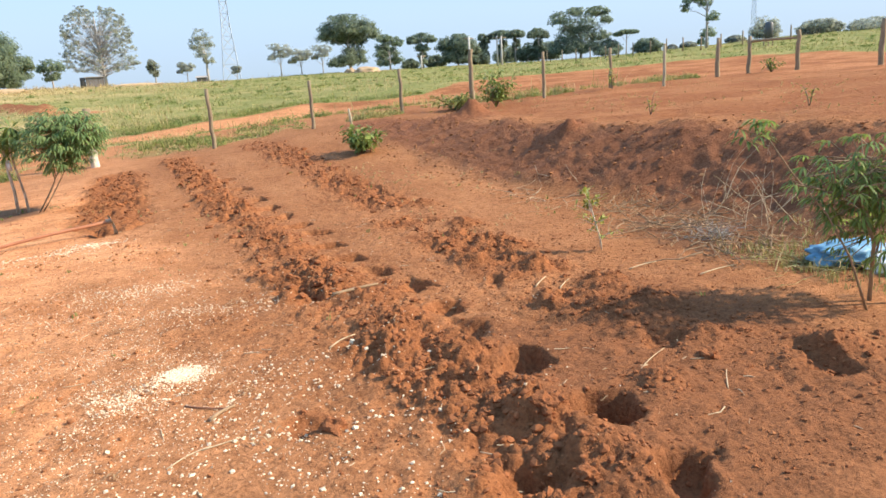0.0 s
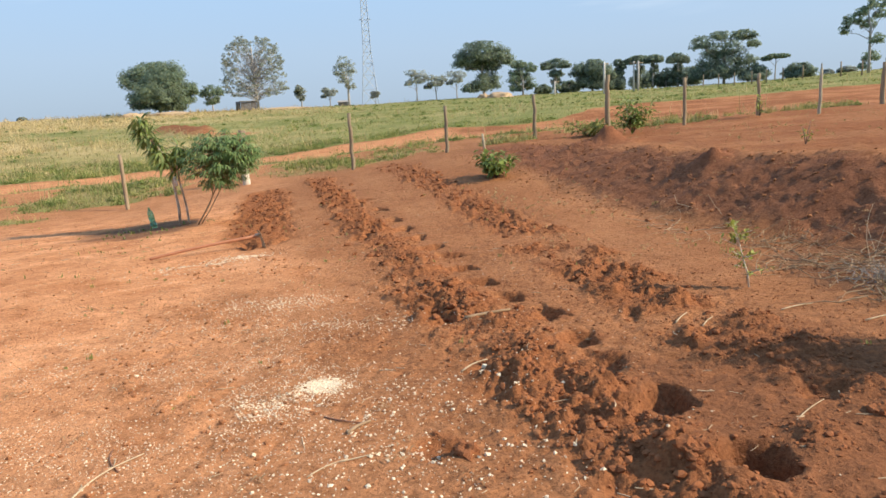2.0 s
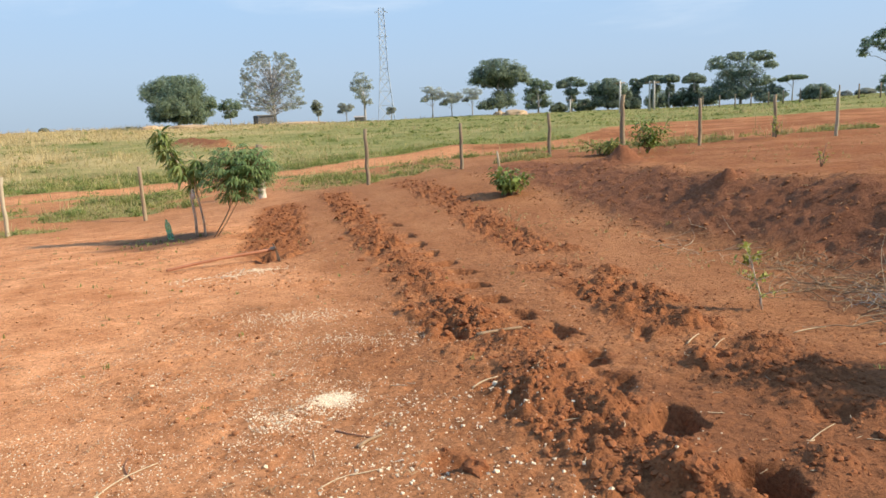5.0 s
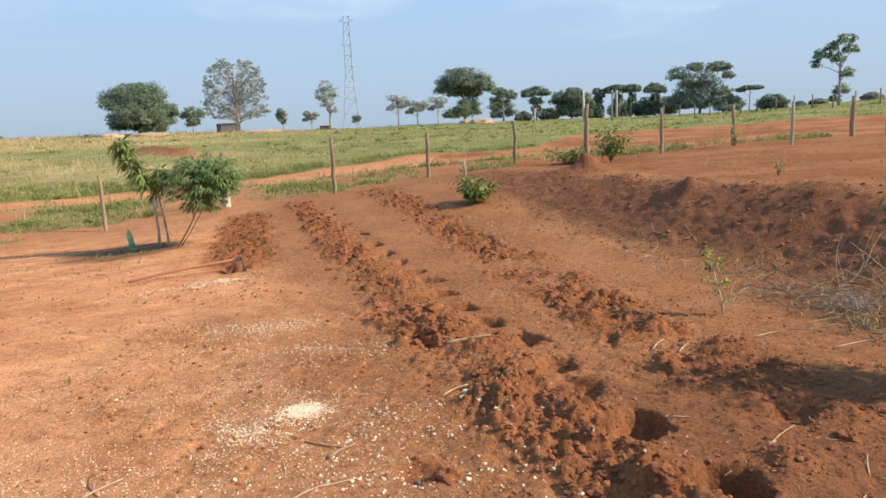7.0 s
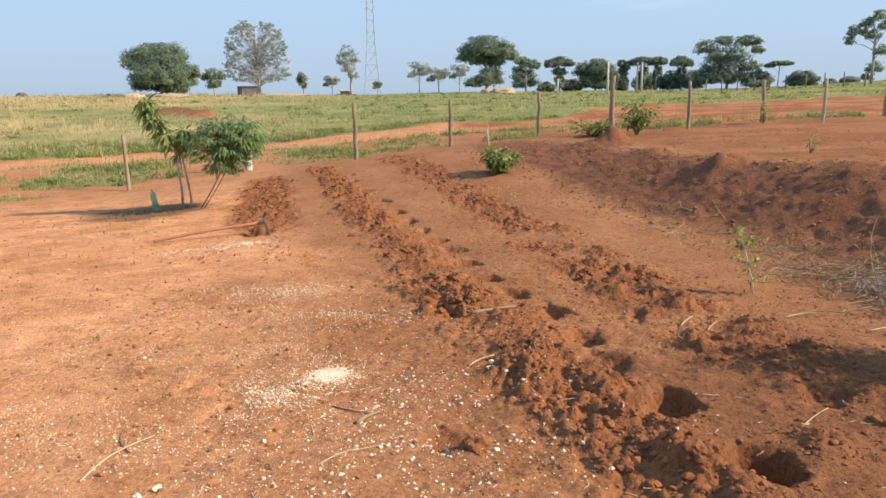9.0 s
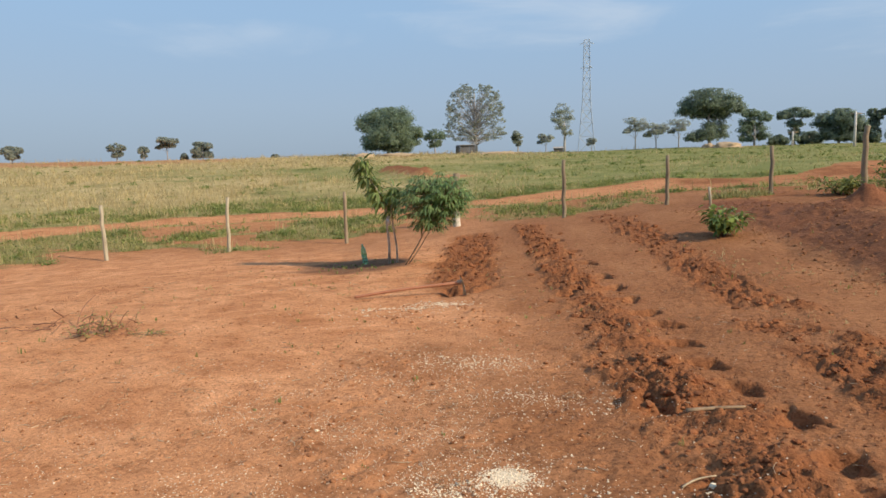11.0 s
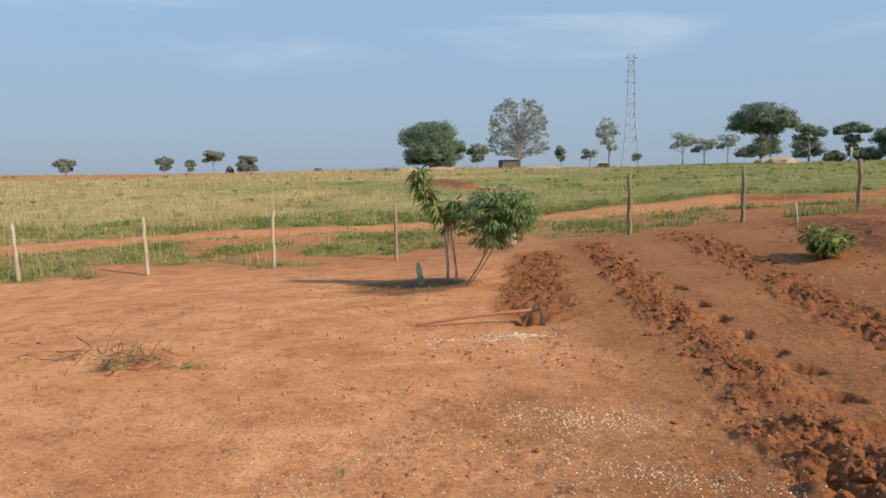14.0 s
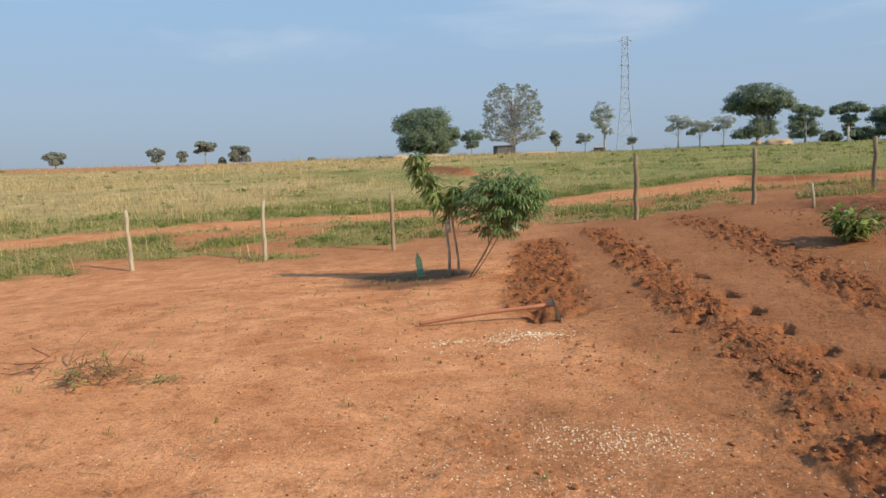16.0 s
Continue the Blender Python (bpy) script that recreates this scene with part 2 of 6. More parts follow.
M_GREYPALE = limed_post()
M_PALE = plain("pale_post", (0.26, 0.22, 0.145), (0.54, 0.475, 0.35), 22, 0.85, 0.2, 0.5, 0.006, (1, 1, 0.15))
M_HANDLE = plain("hoe_handle_wood", (0.34, 0.135, 0.07), (0.50, 0.22, 0.115), 18, 0.6, 0.3, 0.3, 0.003, (0.15, 1, 1))
M_STEEL = plain("worn_steel", (0.25, 0.18, 0.125), (0.52, 0.43, 0.33), 20, 0.8, 0.15, 0.3, 0.002)
M_BARK = plain("bark", (0.13, 0.095, 0.07), (0.32, 0.26, 0.20), 12, 0.9, 0.1, 0.6, 0.01, (1, 1, 0.3))
M_PALEBARK = plain("pale_bark", (0.48, 0.40, 0.30), (0.86, 0.77, 0.64), 12, 0.9, 0.1, 0.5, 0.01, (1, 1, 0.3))
M_PATCHBARK = plain("white_flecked_bark", (0.17, 0.10, 0.06), (0.84, 0.73, 0.58), 15, 0.9, 0.1, 0.5, 0.01, (1, 1, 0.55))
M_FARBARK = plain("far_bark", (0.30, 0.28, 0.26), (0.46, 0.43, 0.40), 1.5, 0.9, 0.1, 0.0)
# far crowns: base colours lightened and greyed to paint in distance haze
M_DOME = leafy("hazed_dense_leaves", (0.21, 0.275, 0.20), (0.28, 0.345, 0.25), 0.9, 0.62, 0.32)
M_OPEN = leafy("hazed_thin_leaves", (0.32, 0.35, 0.32), (0.41, 0.44, 0.39), 0.9, 0.6, 0.52)
M_HAZELEAF = leafy("hazed_pale_leaves", (0.40, 0.43, 0.42), (0.50, 0.53, 0.50), 0.9, 0.6, 0.70)
M_DARK = leafy("hazed_dark_leaves", (0.21, 0.265, 0.21), (0.28, 0.335, 0.26), 0.9, 0.62, 0.32)
M_LITTER = leafy("dead_weeds", (0.26, 0.145, 0.075), (0.46, 0.30, 0.17), 0.9, 0.25)
M_MANGO = leafy("mango_leaf", (0.12, 0.175, 0.05), (0.29, 0.36, 0.12), 0.45, 0.42)
M_CASSAVA = leafy("cassava_leaf", (0.14, 0.235, 0.10), (0.26, 0.36, 0.15), 0.55, 0.48)
M_CASSAVA2 = leafy("young_cassava_leaf", (0.085, 0.145, 0.04), (0.28, 0.37, 0.10), 0.5, 0.45)
M_BUSH = leafy("bush_leaf", (0.09, 0.15, 0.04), (0.27, 0.34, 0.10), 0.5, 0.35)
M_LIME = leafy("lime_leaf", (0.15, 0.19, 0.05), (0.40, 0.42, 0.10), 0.5, 0.35)
M_GRASS = leafy("grass_blade", (0.155, 0.185, 0.050), (0.32, 0.325, 0.105), 0.7, 0.35)
M_HAY = leafy("dry_grass_blade", (0.38, 0.29, 0.14), (0.58, 0.46, 0.25), 0.8, 0.3)
M_OLIVE = leafy("ageing_grass_blade", (0.24, 0.22, 0.08), (0.42, 0.37, 0.16), 0.75, 0.35)
M_HERB = leafy("low_weed_leaf", (0.10, 0.155, 0.04), (0.24, 0.30, 0.085), 0.6, 0.35)
# bluish grey of distance haze painted into the steel colour
M_PYLON = plain("hazed_steel", (0.36, 0.42, 0.50), (0.46, 0.52, 0.60), 3, 0.7, 0.3, 0.0)
M_CONCRETE = plain("pole_concrete", (0.42, 0.40, 0.37), (0.60, 0.58, 0.54), 4, 0.85, 0.2, 0.0)
M_SHED = plain("dark_shed_boards", (0.11, 0.10, 0.09), (0.22, 0.20, 0.18), 3, 0.9, 0.1, 0.2, 0.01)
M_SAND = plain("pale_earth_heap", (0.36, 0.25, 0.15), (0.52, 0.39, 0.25), 1.2, 0.95, 0.1, 0.4, 0.05)
M_BAG = plain("blue_plastic_bag", (0.09, 0.25, 0.40), (0.22, 0.42, 0.58), 6, 0.55, 0.3, 0.4, 0.01)
M_BAGWHITE = plain("white_plastic", (0.60, 0.62, 0.64), (0.80, 0.81, 0.82), 8, 0.4, 0.4, 0.4, 0.01)
# black lifted to grey to paint haze over the far barrels
M_TANK = plain("hazed_black_tank", (0.05, 0.055, 0.06), (0.10, 0.105, 0.11), 3, 0.5, 0.4, 0.0)


def glass_green():
    m, tree, b = material("green_bottle_plastic", 0.12, 0.5)
    b.inputs["Base Color"].default_value = (0.32, 0.66, 0.46, 1)
    b.inputs["Transmission Weight"].default_value = 0.7
    b.inputs["IOR"].default_value = 1.25
    return m


M_BOTTLE = glass_green()


# ---------------------------------------------------------------- mesh tools
class Shape:
    """Collects vertices and faces for one mesh."""

    def __init__(self):
        self.v, self.f, self.n = [], [], 0

    def add(self, verts, faces):
        self.v.extend(tuple(map(float, p)) for p in verts)
        self.f.extend(tuple(i + self.n for i in q) for q in faces)
        self.n += len(verts)

    def tube(self, pts, radii, sides=6, cap=True):
        pts = [Vector(p) for p in pts]
        rings, up = [], Vector((0.31, 0.17, 0.93))
        for i, p in enumerate(pts):
            d = (pts[min(i + 1, len(pts) - 1)] - pts[max(i - 1, 0)]).normalized()
            a = d.cross(up)
            if a.length < 1e-3:
                a = d.cross(Vector((1, 0, 0)))
            a.normalize()
            b = d.cross(a)
            rings.append([p + (a * math.cos(k * math.tau / sides) + b * math.sin(k * math.tau / sides)) * radii[i] for k in range(sides)])
        faces = [(i * sides + k, i * sides + (k + 1) % sides, (i + 1) * sides + (k + 1) % sides, (i + 1) * sides + k) for i in range(len(pts) - 1) for k in range(sides)]
        if cap:
            faces += [tuple(reversed(range(sides))), tuple(range((len(pts) - 1) * sides, len(pts) * sides))]
        self.add([q for ring in rings for q in ring], faces)

    def blade(self, base, tip, width, side=None, fold=0.25, bow=0.12, segs=3):
        """A pointed leaf from base to tip, folded along its midrib and bowed."""
        base, tip = Vector(base), Vector(tip)
        d = tip - base
        ln = d.length
        side = side or d.cross(Vector((0.2, 0.1, 1)))
        if side.length < 1e-6:
            side = Vector((1, 0, 0))
        side = side.normalized()
        nrm = side.cross(d).normalized()
        verts, faces = [base], []
        for i in range(1, segs):
            t = i / segs
            w = width * 0.5 * math.sin(math.pi * min(1, t * 0.9 + 0.08)) ** 0.8
            c = base + d * t + nrm * (bow * ln * math.sin(math.pi * t))
            verts += [c - side * w + nrm * w * fold, c, c + side * w + nrm * w * fold]
        verts.append(tip)
        faces += [(0, 2, 1), (0, 3, 2)]
        for i in range(segs - 2):
            a = 1 + 3 * i
            faces += [(a, a + 1, a + 4, a + 3), (a + 1, a + 2, a + 5, a + 4)]
        a, e = 1 + 3 * (segs - 2), len(verts) - 1
        faces += [(a, a + 1, e), (a + 1, a + 2, e)]
        self.add(verts, faces)

    def mesh(self, name, mat, smooth=True):
        me = bpy.data.meshes.new(name)
        me.from_pydata(self.v, [], self.f)
        me.materials.append(mat)
        if smooth:
            me.polygons.foreach_set("use_smooth", [True] * len(me.polygons))
        me.update()
        return me


def array_mesh(name, verts, faces, mat, smooth=True):
    me = bpy.data.meshes.new(name)
    me.from_pydata(np.asarray(verts).tolist(), [], np.asarray(faces).tolist())
    me.materials.append(mat)
    if smooth:
        me.polygons.foreach_set("use_smooth", [True] * len(me.polygons))
    me.update()
    return me


def part(name, mesh, parent, label=""):
    ob = new(name, mesh)
    ob.parent = parent
    if label:
        ob["label"] = label
    return ob


def thing(name, at, label, category, group="", turn=0.0):
    ob = new(name)
    ob.empty_display_size = 0.2
    ob.matrix_basis = pose(*at, 0, 0, turn)
    return tagged(ob, label, category, group)


def hashed(ix, iy, seed):
    h = (ix.astype(np.int64) * 374761393 + iy.astype(np.int64) * 668265263 + seed * 1442695041) & 0x7FFFFFFF
    h = ((h ^ (h >> 13)) * 1274126177) & 0x7FFFFFFF
    return ((h ^ (h >> 16)) & 0xFFFF) / 65535.0


def grain(x, y, size, seed=0):
    """Smooth value noise in 0..1 with cells of that size."""
    u, v = np.asarray(x) / size, np.asarray(y) / size
    iu, iv = np.floor(u), np.floor(v)
    fu, fv = u - iu, v - iv
    fu, fv = fu * fu * (3 - 2 * fu), fv * fv * (3 - 2 * fv)
    a, b, c, d = (hashed(iu + i, iv + j, seed) for i, j in ((0, 0), (1, 0), (0, 1), (1, 1)))
    return (a * (1 - fu) + b * fu) * (1 - fv) + (c * (1 - fu) + d * fu) * fv


def fractal(x, y, size, octaves, seed=0, gain=0.5):
    total, amp, norm = 0, 1.0, 0.0
    for k in range(octaves):
        total = total + amp * grain(np.asarray(x) * math.cos(k) - np.asarray(y) * math.sin(k), np.asarray(x) * math.sin(k) + np.asarray(y) * math.cos(k), size / 2 ** k, seed + 17 * k)
        norm += amp
        amp *= gain
    return total / norm



# ---------------------------------------------------------------- the lie of the land
# bearing (degrees from +y), distance of the fence, ground height at the fence, elevation of the skyline
BEARING = np.array([-180, -120, -90, -60, -46, -35, -26, -17, -7.6, 1, 9, 16.7, 26, 31, 39, 44, 50, 65, 90, 120, 180.0])
FENCE_R = np.array([40, 32, 25, 19.5, 18, 17.6, 17.4, 17.6, 18.5, 18.4, 19.1, 20.4, 22.1, 23.9, 27, 29, 29, 32, 40, 40, 40.0])
FENCE_Z = np.array([0, -.2, -.3, -.45, -.4, -.3, -.23, -.17, .12, .33, .60, .84, .99, 1.1, 1.27, 1.32, 1.33, 1.33, 1.33, .8, 0])
SKYLINE = np.array([1, 1.1, 1.2, 1.3, 1.37, 1.5, 1.62, 1.78, 1.76, 1.74, 1.78, 1.78, 1.66, 1.64, 1.9, 2.1, 2.15, 2.1, 1.8, 1.4, 1.0])
FOOT_Y = np.array([-40, -6, 0, 4, 5.5, 7, 8, 9, 13, 17, 21, 40.0])
FOOT_X = np.array([5.6, 5.5, 5.3, 5.1, 5.0, 4.7, 4.3, 4.0, 3.75, 3.4, 3.0, 3.0])
CREST_R = 130.0


def ease(a):
    a = np.clip(a, 0, 1)
    return a * a * (3 - 2 * a)


def lie(x, y):
    """Smooth height of the land at x, y (arrays)."""
    x, y = np.asarray(x, float), np.asarray(y, float)
    r = np.hypot(x, y)
    az = np.degrees(np.arctan2(x, y))
    rf, zf, sky = (np.interp(az, BEARING, v) for v in (FENCE_R, FENCE_Z, SKYLINE))
    plot = zf * ease((r - 7) / np.maximum(rf - 7, 1))
    upper = np.minimum(0.80 + 0.035 * (x - 5), 1.33)
    ragged = 0.10 * np.sin(1.9 * y) + 0.05 * np.sin(4.7 * y + 1) + 0.025 * np.sin(9.1 * y + 3 * x)
    t = np.clip((x + ragged - np.interp(y, FOOT_Y, FOOT_X) + 0.15) / 1.85, 0, 1)
    bank = 0.45 * ease(t) + 0.55 * t
    inside = plot + bank * np.maximum(upper - plot, 0)
    crest = 1.5 + np.tan(np.radians(sky)) * CREST_R
    s = (r - rf) / (CREST_R - rf)
    t = np.clip(s, 0, None)
    rise = np.where(t < 0.85, t, 0.85 + 0.15 * np.tanh((t - 0.85) / 0.15))
    outside = zf + (crest - zf) * rise / 0.9865
    return np.where(r < rf, inside, outside)


# ---------------------------------------------------------------- dug rows, pits, heaps
ROW_MAIN = [(-0.62, 17.2), (-0.07, 12.9), (0.30, 9.4), (0.60, 7.1), (0.80, 5.2), (0.95, 4.0), (1.10, 3.4), (1.22, 2.65), (1.27, 2.0), (1.3, 1.2)]
ROW_SIDE = [(1.30, 17.4), (1.85, 13.3), (2.15, 10.4), (2.32, 7.95), (2.40, 5.5), (2.46, 4.4), (2.48, 3.5), (2.70, 2.9), (2.95, 2.3), (3.15, 1.6)]
ROW_SHORT = [(-1.66, 15.4), (-1.42, 12.5), (-1.20, 10.2), (-1.14, 9.2)]
# sixth: dent added for shade beside a heap; seventh: for dark weeds
PITS = [(1.79, 2.04, 0.185, 0.27), (1.72, 2.72, 0.18, 0.17), (1.63, 3.37, 0.16, 0.08), (0.74, 4.72, 0.15, 0.12), (1.74, 1.42, 0.17, 0.15), (1.24, 1.64, 0.14, 0.10), (0.46, 2.49, 0.12, 0.05), (2.55, 2.62, 0.14, 0.07), (3.05, 1.95, 0.17, 0.1)]
# a shallow planting hole every half metre on the right of the main row, its spoil thrown to the left
HOLES = [(0.20, 13.6), (0.45, 12.1), (0.64, 10.9), (0.82, 9.78), (0.90, 9.0), (0.99, 8.24), (1.10, 7.6), (1.24, 7.04), (1.25, 6.3), (1.29, 5.62), (1.45, 5.03), (1.61, 4.45), (1.64, 3.85)]
PITS += [(hx, hy, 0.16, 0.10) for hx, hy in HOLES] + [(-1.15, 8.72, 0.22, 0.09)]
HEAPS = [(1.44, 2.12, 0.27, 0.115), (2.14, 2.16, 0.15, 0.08), (1.22, 2.62, 0.22, 0.10), (1.13, 3.30, 0.26, 0.12), (1.42, 2.95, 0.2, 0.06), (2.62, 3.05, 0.25, 0.09), (1.50, 1.62, 0.25, 0.09), (1.5, 2.4, 0.14, 0.06), (2.75, 2.55, 0.2, 0.07), (3.2, 2.1, 0.2, 0.09)]
HEAPS += [(hx - 0.42, hy - 0.12, 0.26, 0.085) for hx, hy in HOLES]
HEAPS += [(2.72, 7.94, 0.2, 0.08), (2.75, 6.43, 0.2, 0.09), (2.72, 5.56, 0.2, 0.09), (2.82, 5.2, 0.16, 0.06), (2.25, 4.93, 0.2, 0.06), (2.57, 4.33, 0.2, 0.10), (2.84, 3.77, 0.2, 0.08), (2.40, 3.24, 0.2, 0.08), (2.88, 3.31, 0.18, 0.07), (2.22, 6.85, 0.2, 0.06)]
CREST_HEAPS = [(5.74, 13.5, 0.30, 0.34), (5.45, 13.6, 0.7, 0.14), (5.45, 8.85, 0.17, 0.14), (5.35, 8.95, 0.42, 0.11), (5.9, 14.2, 0.7, 0.08), (5.6, 11.0, 0.6, 0.05), (6.0, 7.2, 0.5, 0.05)]


def off_line(x, y, line):
    """Distance from a bent line, and how far along it."""
    best = np.full(np.shape(x), 1e9)
    along = np.zeros(np.shape(x))
    run = 0.0
    for (ax, ay), (bx, by) in zip(line, line[1:]):
        dx, dy = bx - ax, by - ay
        ln = math.hypot(dx, dy)
        t = np.clip(((x - ax) * dx + (y - ay) * dy) / ln ** 2, 0, 1)
        d = np.hypot(x - ax - t * dx, y - ay - t * dy)
        along = np.where(d < best, run + t * ln, along)
        best = np.minimum(best, d)
        run += ln
    return best, along


def rows_mask(x, y):
    """How freshly dug the soil is, row by row, in 0..1."""
    wob = (fractal(x, y, 0.5, 3, 5) - 0.5) * 0.30
    out = []
    for line, half in ((ROW_MAIN, 0.34), (ROW_SIDE, 0.42), (ROW_SHORT, 0.52)):
        d, s = off_line(x, y, line)
        gaps = 1 if line is ROW_SHORT else np.clip((0.38 if line is ROW_MAIN else 0.15) + 1.2 * ease((grain(s, s * 0 + half * 9, 0.50, 3) - 0.18) / 0.45), 0, 1)
        out.append((1 - ease((d + wob - half * 0.6) / (half * 0.75))) * gaps)
    return out


def puffs(x, y, size, octaves, seed):
    """Billowy noise: rounded lumps with sharp creases between them."""
    total, amp, norm = 0, 1.0, 0.0
    for k in range(octaves):
        c, s = math.cos(1.7 * k + 0.4), math.sin(1.7 * k + 0.4)
        total = total + amp * np.abs(2 * grain(x * c - y * s, x * s + y * c, size / 2 ** k, seed + 29 * k) - 1)
        norm += amp
        amp *= 0.62
    return total / norm


def height(x, y):
    """The land with its dug rows, pits, clods and ripples."""
    x, y = np.asarray(x, float).ravel(), np.asarray(y, float).ravel()
    z = lie(x, y)
    r = np.hypot(x, y)
    out = ease((r - np.interp(np.degrees(np.arctan2(x, y)), BEARING, FENCE_R)) / 6)
    z = z + out * (fractal(x, y, 7.0, 3, 51) - 0.5) * 0.35
    d, _ = off_line(x, y, [(-12.2, 52), (-8.6, 46.5)])
    z = z + 0.62 * np.exp(-(d / 0.9) ** 2) * (0.55 + 0.6 * fractal(x, y, 1.2, 4, 57, 0.6))
    k = (r < 24) & (y > -6)
    if k.any():
        z[k] = dug(x[k], y[k], z[k], r[k])
    return z


def dug(x, y, z, r):
    """Adds the dug rows, pits, heaps and the rough bank to the heights z of the plot."""
    near = 1 - ease((r - 9) / 14)
    a, b, c = rows_mask(x, y)
    lumps = fractal(x, y, 0.30, 4, 11, 0.6)
    rough = fractal(x, y, 0.11, 3, 23, 0.6)
    z = z + near * (fractal(x, y, 1.6, 3, 3) - 0.5) * 0.035 + near * (fractal(x, y, 0.22, 3, 31) - 0.5) * 0.012
    puff = puffs(x, y, 0.24, 4, 13)
    strewn = ease((x + 2.0) / 0.8) * (1 - ease((x - 0.6) / 0.6)) * ease((y - 1.8) / 0.8) * (1 - ease((y - 7.5) / 1.5)) * ease((fractal(x, y, 0.7, 4, 141, 0.65) - 0.52) / 0.08)
    z = z + strewn * ((puffs(x, y, 0.16, 4, 83) - 0.3) * 0.05)
    z = z + a * ((puff - 0.30) * 0.17 + (lumps - 0.5) * 0.12 + 0.005)
    z = z + b * ease((fractal(x, y, 0.45, 3, 151) - 0.36) / 0.2) * ((puff - 0.32) * 0.16 + (lumps - 0.5) * 0.10)
    z = z + c * ((puff - 0.35) * 0.15 + (puffs(x, y, 0.11, 3, 73) - 0.4) * 0.07 + (lumps - 0.5) * 0.06 - 0.015)
    wob = (rough - 0.5)
    trod = np.maximum(*[1 - ease((off_line(x, y, ln)[0] - 0.5) / 0.8) for ln in (ROW_MAIN, ROW_SIDE)]) * (1 - ease((y - 8) / 5))
    plotted = ease((x - 1.0) / 0.4) * (1 - ease((x - 3.2) / 0.5)) * (1 - ease((y - 3.0) / 0.8))
    z = z + np.maximum(trod, plotted) * ease((y - 0.5) / 0.6) * ((puffs(x, y, 0.14, 4, 37) - 0.4) * 0.032 + (lumps - 0.5) * 0.03)
    crumbly = np.zeros(len(x))
    for hx, hy, hr, hh in HEAPS:
        crumbly = np.maximum(crumbly, np.exp(-((x - hx) ** 2 + (y - hy) ** 2) / (2 * (hr * 0.75) ** 2)))
    z = z + np.maximum(crumbly, 0.6 * np.maximum(a, b)) * ((puffs(x, y, 0.10, 4, 71) - 0.38) * 0.075)
    for hx, hy, hr, hh in HEAPS + CREST_HEAPS:
        z = z + hh * np.exp(-((x - hx) ** 2 + (y - hy) ** 2) / (2 * (hr * 0.6) ** 2)) * (0.85 + 0.5 * wob)
    for hx, hy, hr, hh in PITS:
        # broken edges: steep towards the sun, crumbling to a slope where the spoil was dragged out
        ang = np.arctan2(y - hy, x - hx)
        lobes = 0.22 * np.sin(2 * ang + hx * 9) + 0.15 * np.sin(3 * ang + hy * 7) + 0.1 * np.sin(5 * ang + hx * 5)
        lobes = lobes * (0.45 if hh > 0.2 else 1.0)
        d = np.hypot(x - hx, y - hy) / hr * (1 + lobes) + wob * (0.4 if hh > 0.2 else 0.8)
        soft = (0.30 if hh > 0.14 else 0.5) + 0.45 * (0.5 - 0.5 * np.cos(ang))
        z = z - hh * (1 - ease((d - (0.55 if hh > 0.14 else 0.35)) / soft)) * (0.85 + 0.5 * (lumps - 0.5))
    foot = np.interp(y, FOOT_Y, FOOT_X)
    bank = ease((x - foot + 0.4) / 0.8) * (1 - ease((x - foot - 1.5) / 1.2)) * (1 - ease((y - 17) / 2))
    z = z + ease((x - foot - 1.5) / 1.2) * ((fractal(x, y, 1.1, 3, 47, 0.6) - 0.5) * 0.10 + (fractal(x, y, 0.28, 3, 49, 0.6) - 0.5) * 0.04)
    z = z + bank * ((fractal(x, y, 0.5, 4, 41, 0.65) - 0.5) * 0.12 + (puffs(x, y, 0.20, 4, 43) - 0.4) * 0.065)
    return z


# bearing, inner and outer edge of the dirt track beyond the fence
TRACK_B = np.array([-60, -41, -34, -26, -17.6, -3.8, 0.8, 9.4, 15, 18.4, 25, 27.5, 36, 43, 47, 52, 80.0])
TRACK_IN = np.array([23.2, 23.2, 24.0, 23.5, 23.6, 22.5, 22.8, 25.0, 25, 25.1, 25.6, 25.9, 26.3, 27.8, 24, 22, 22])
TRACK_OUT = np.array([25.6, 25.6, 25.7, 25.7, 26.9, 25.6, 27.7, 31.3, 30, 31, 46, 45, 48.6, 51, 44, 40, 40])


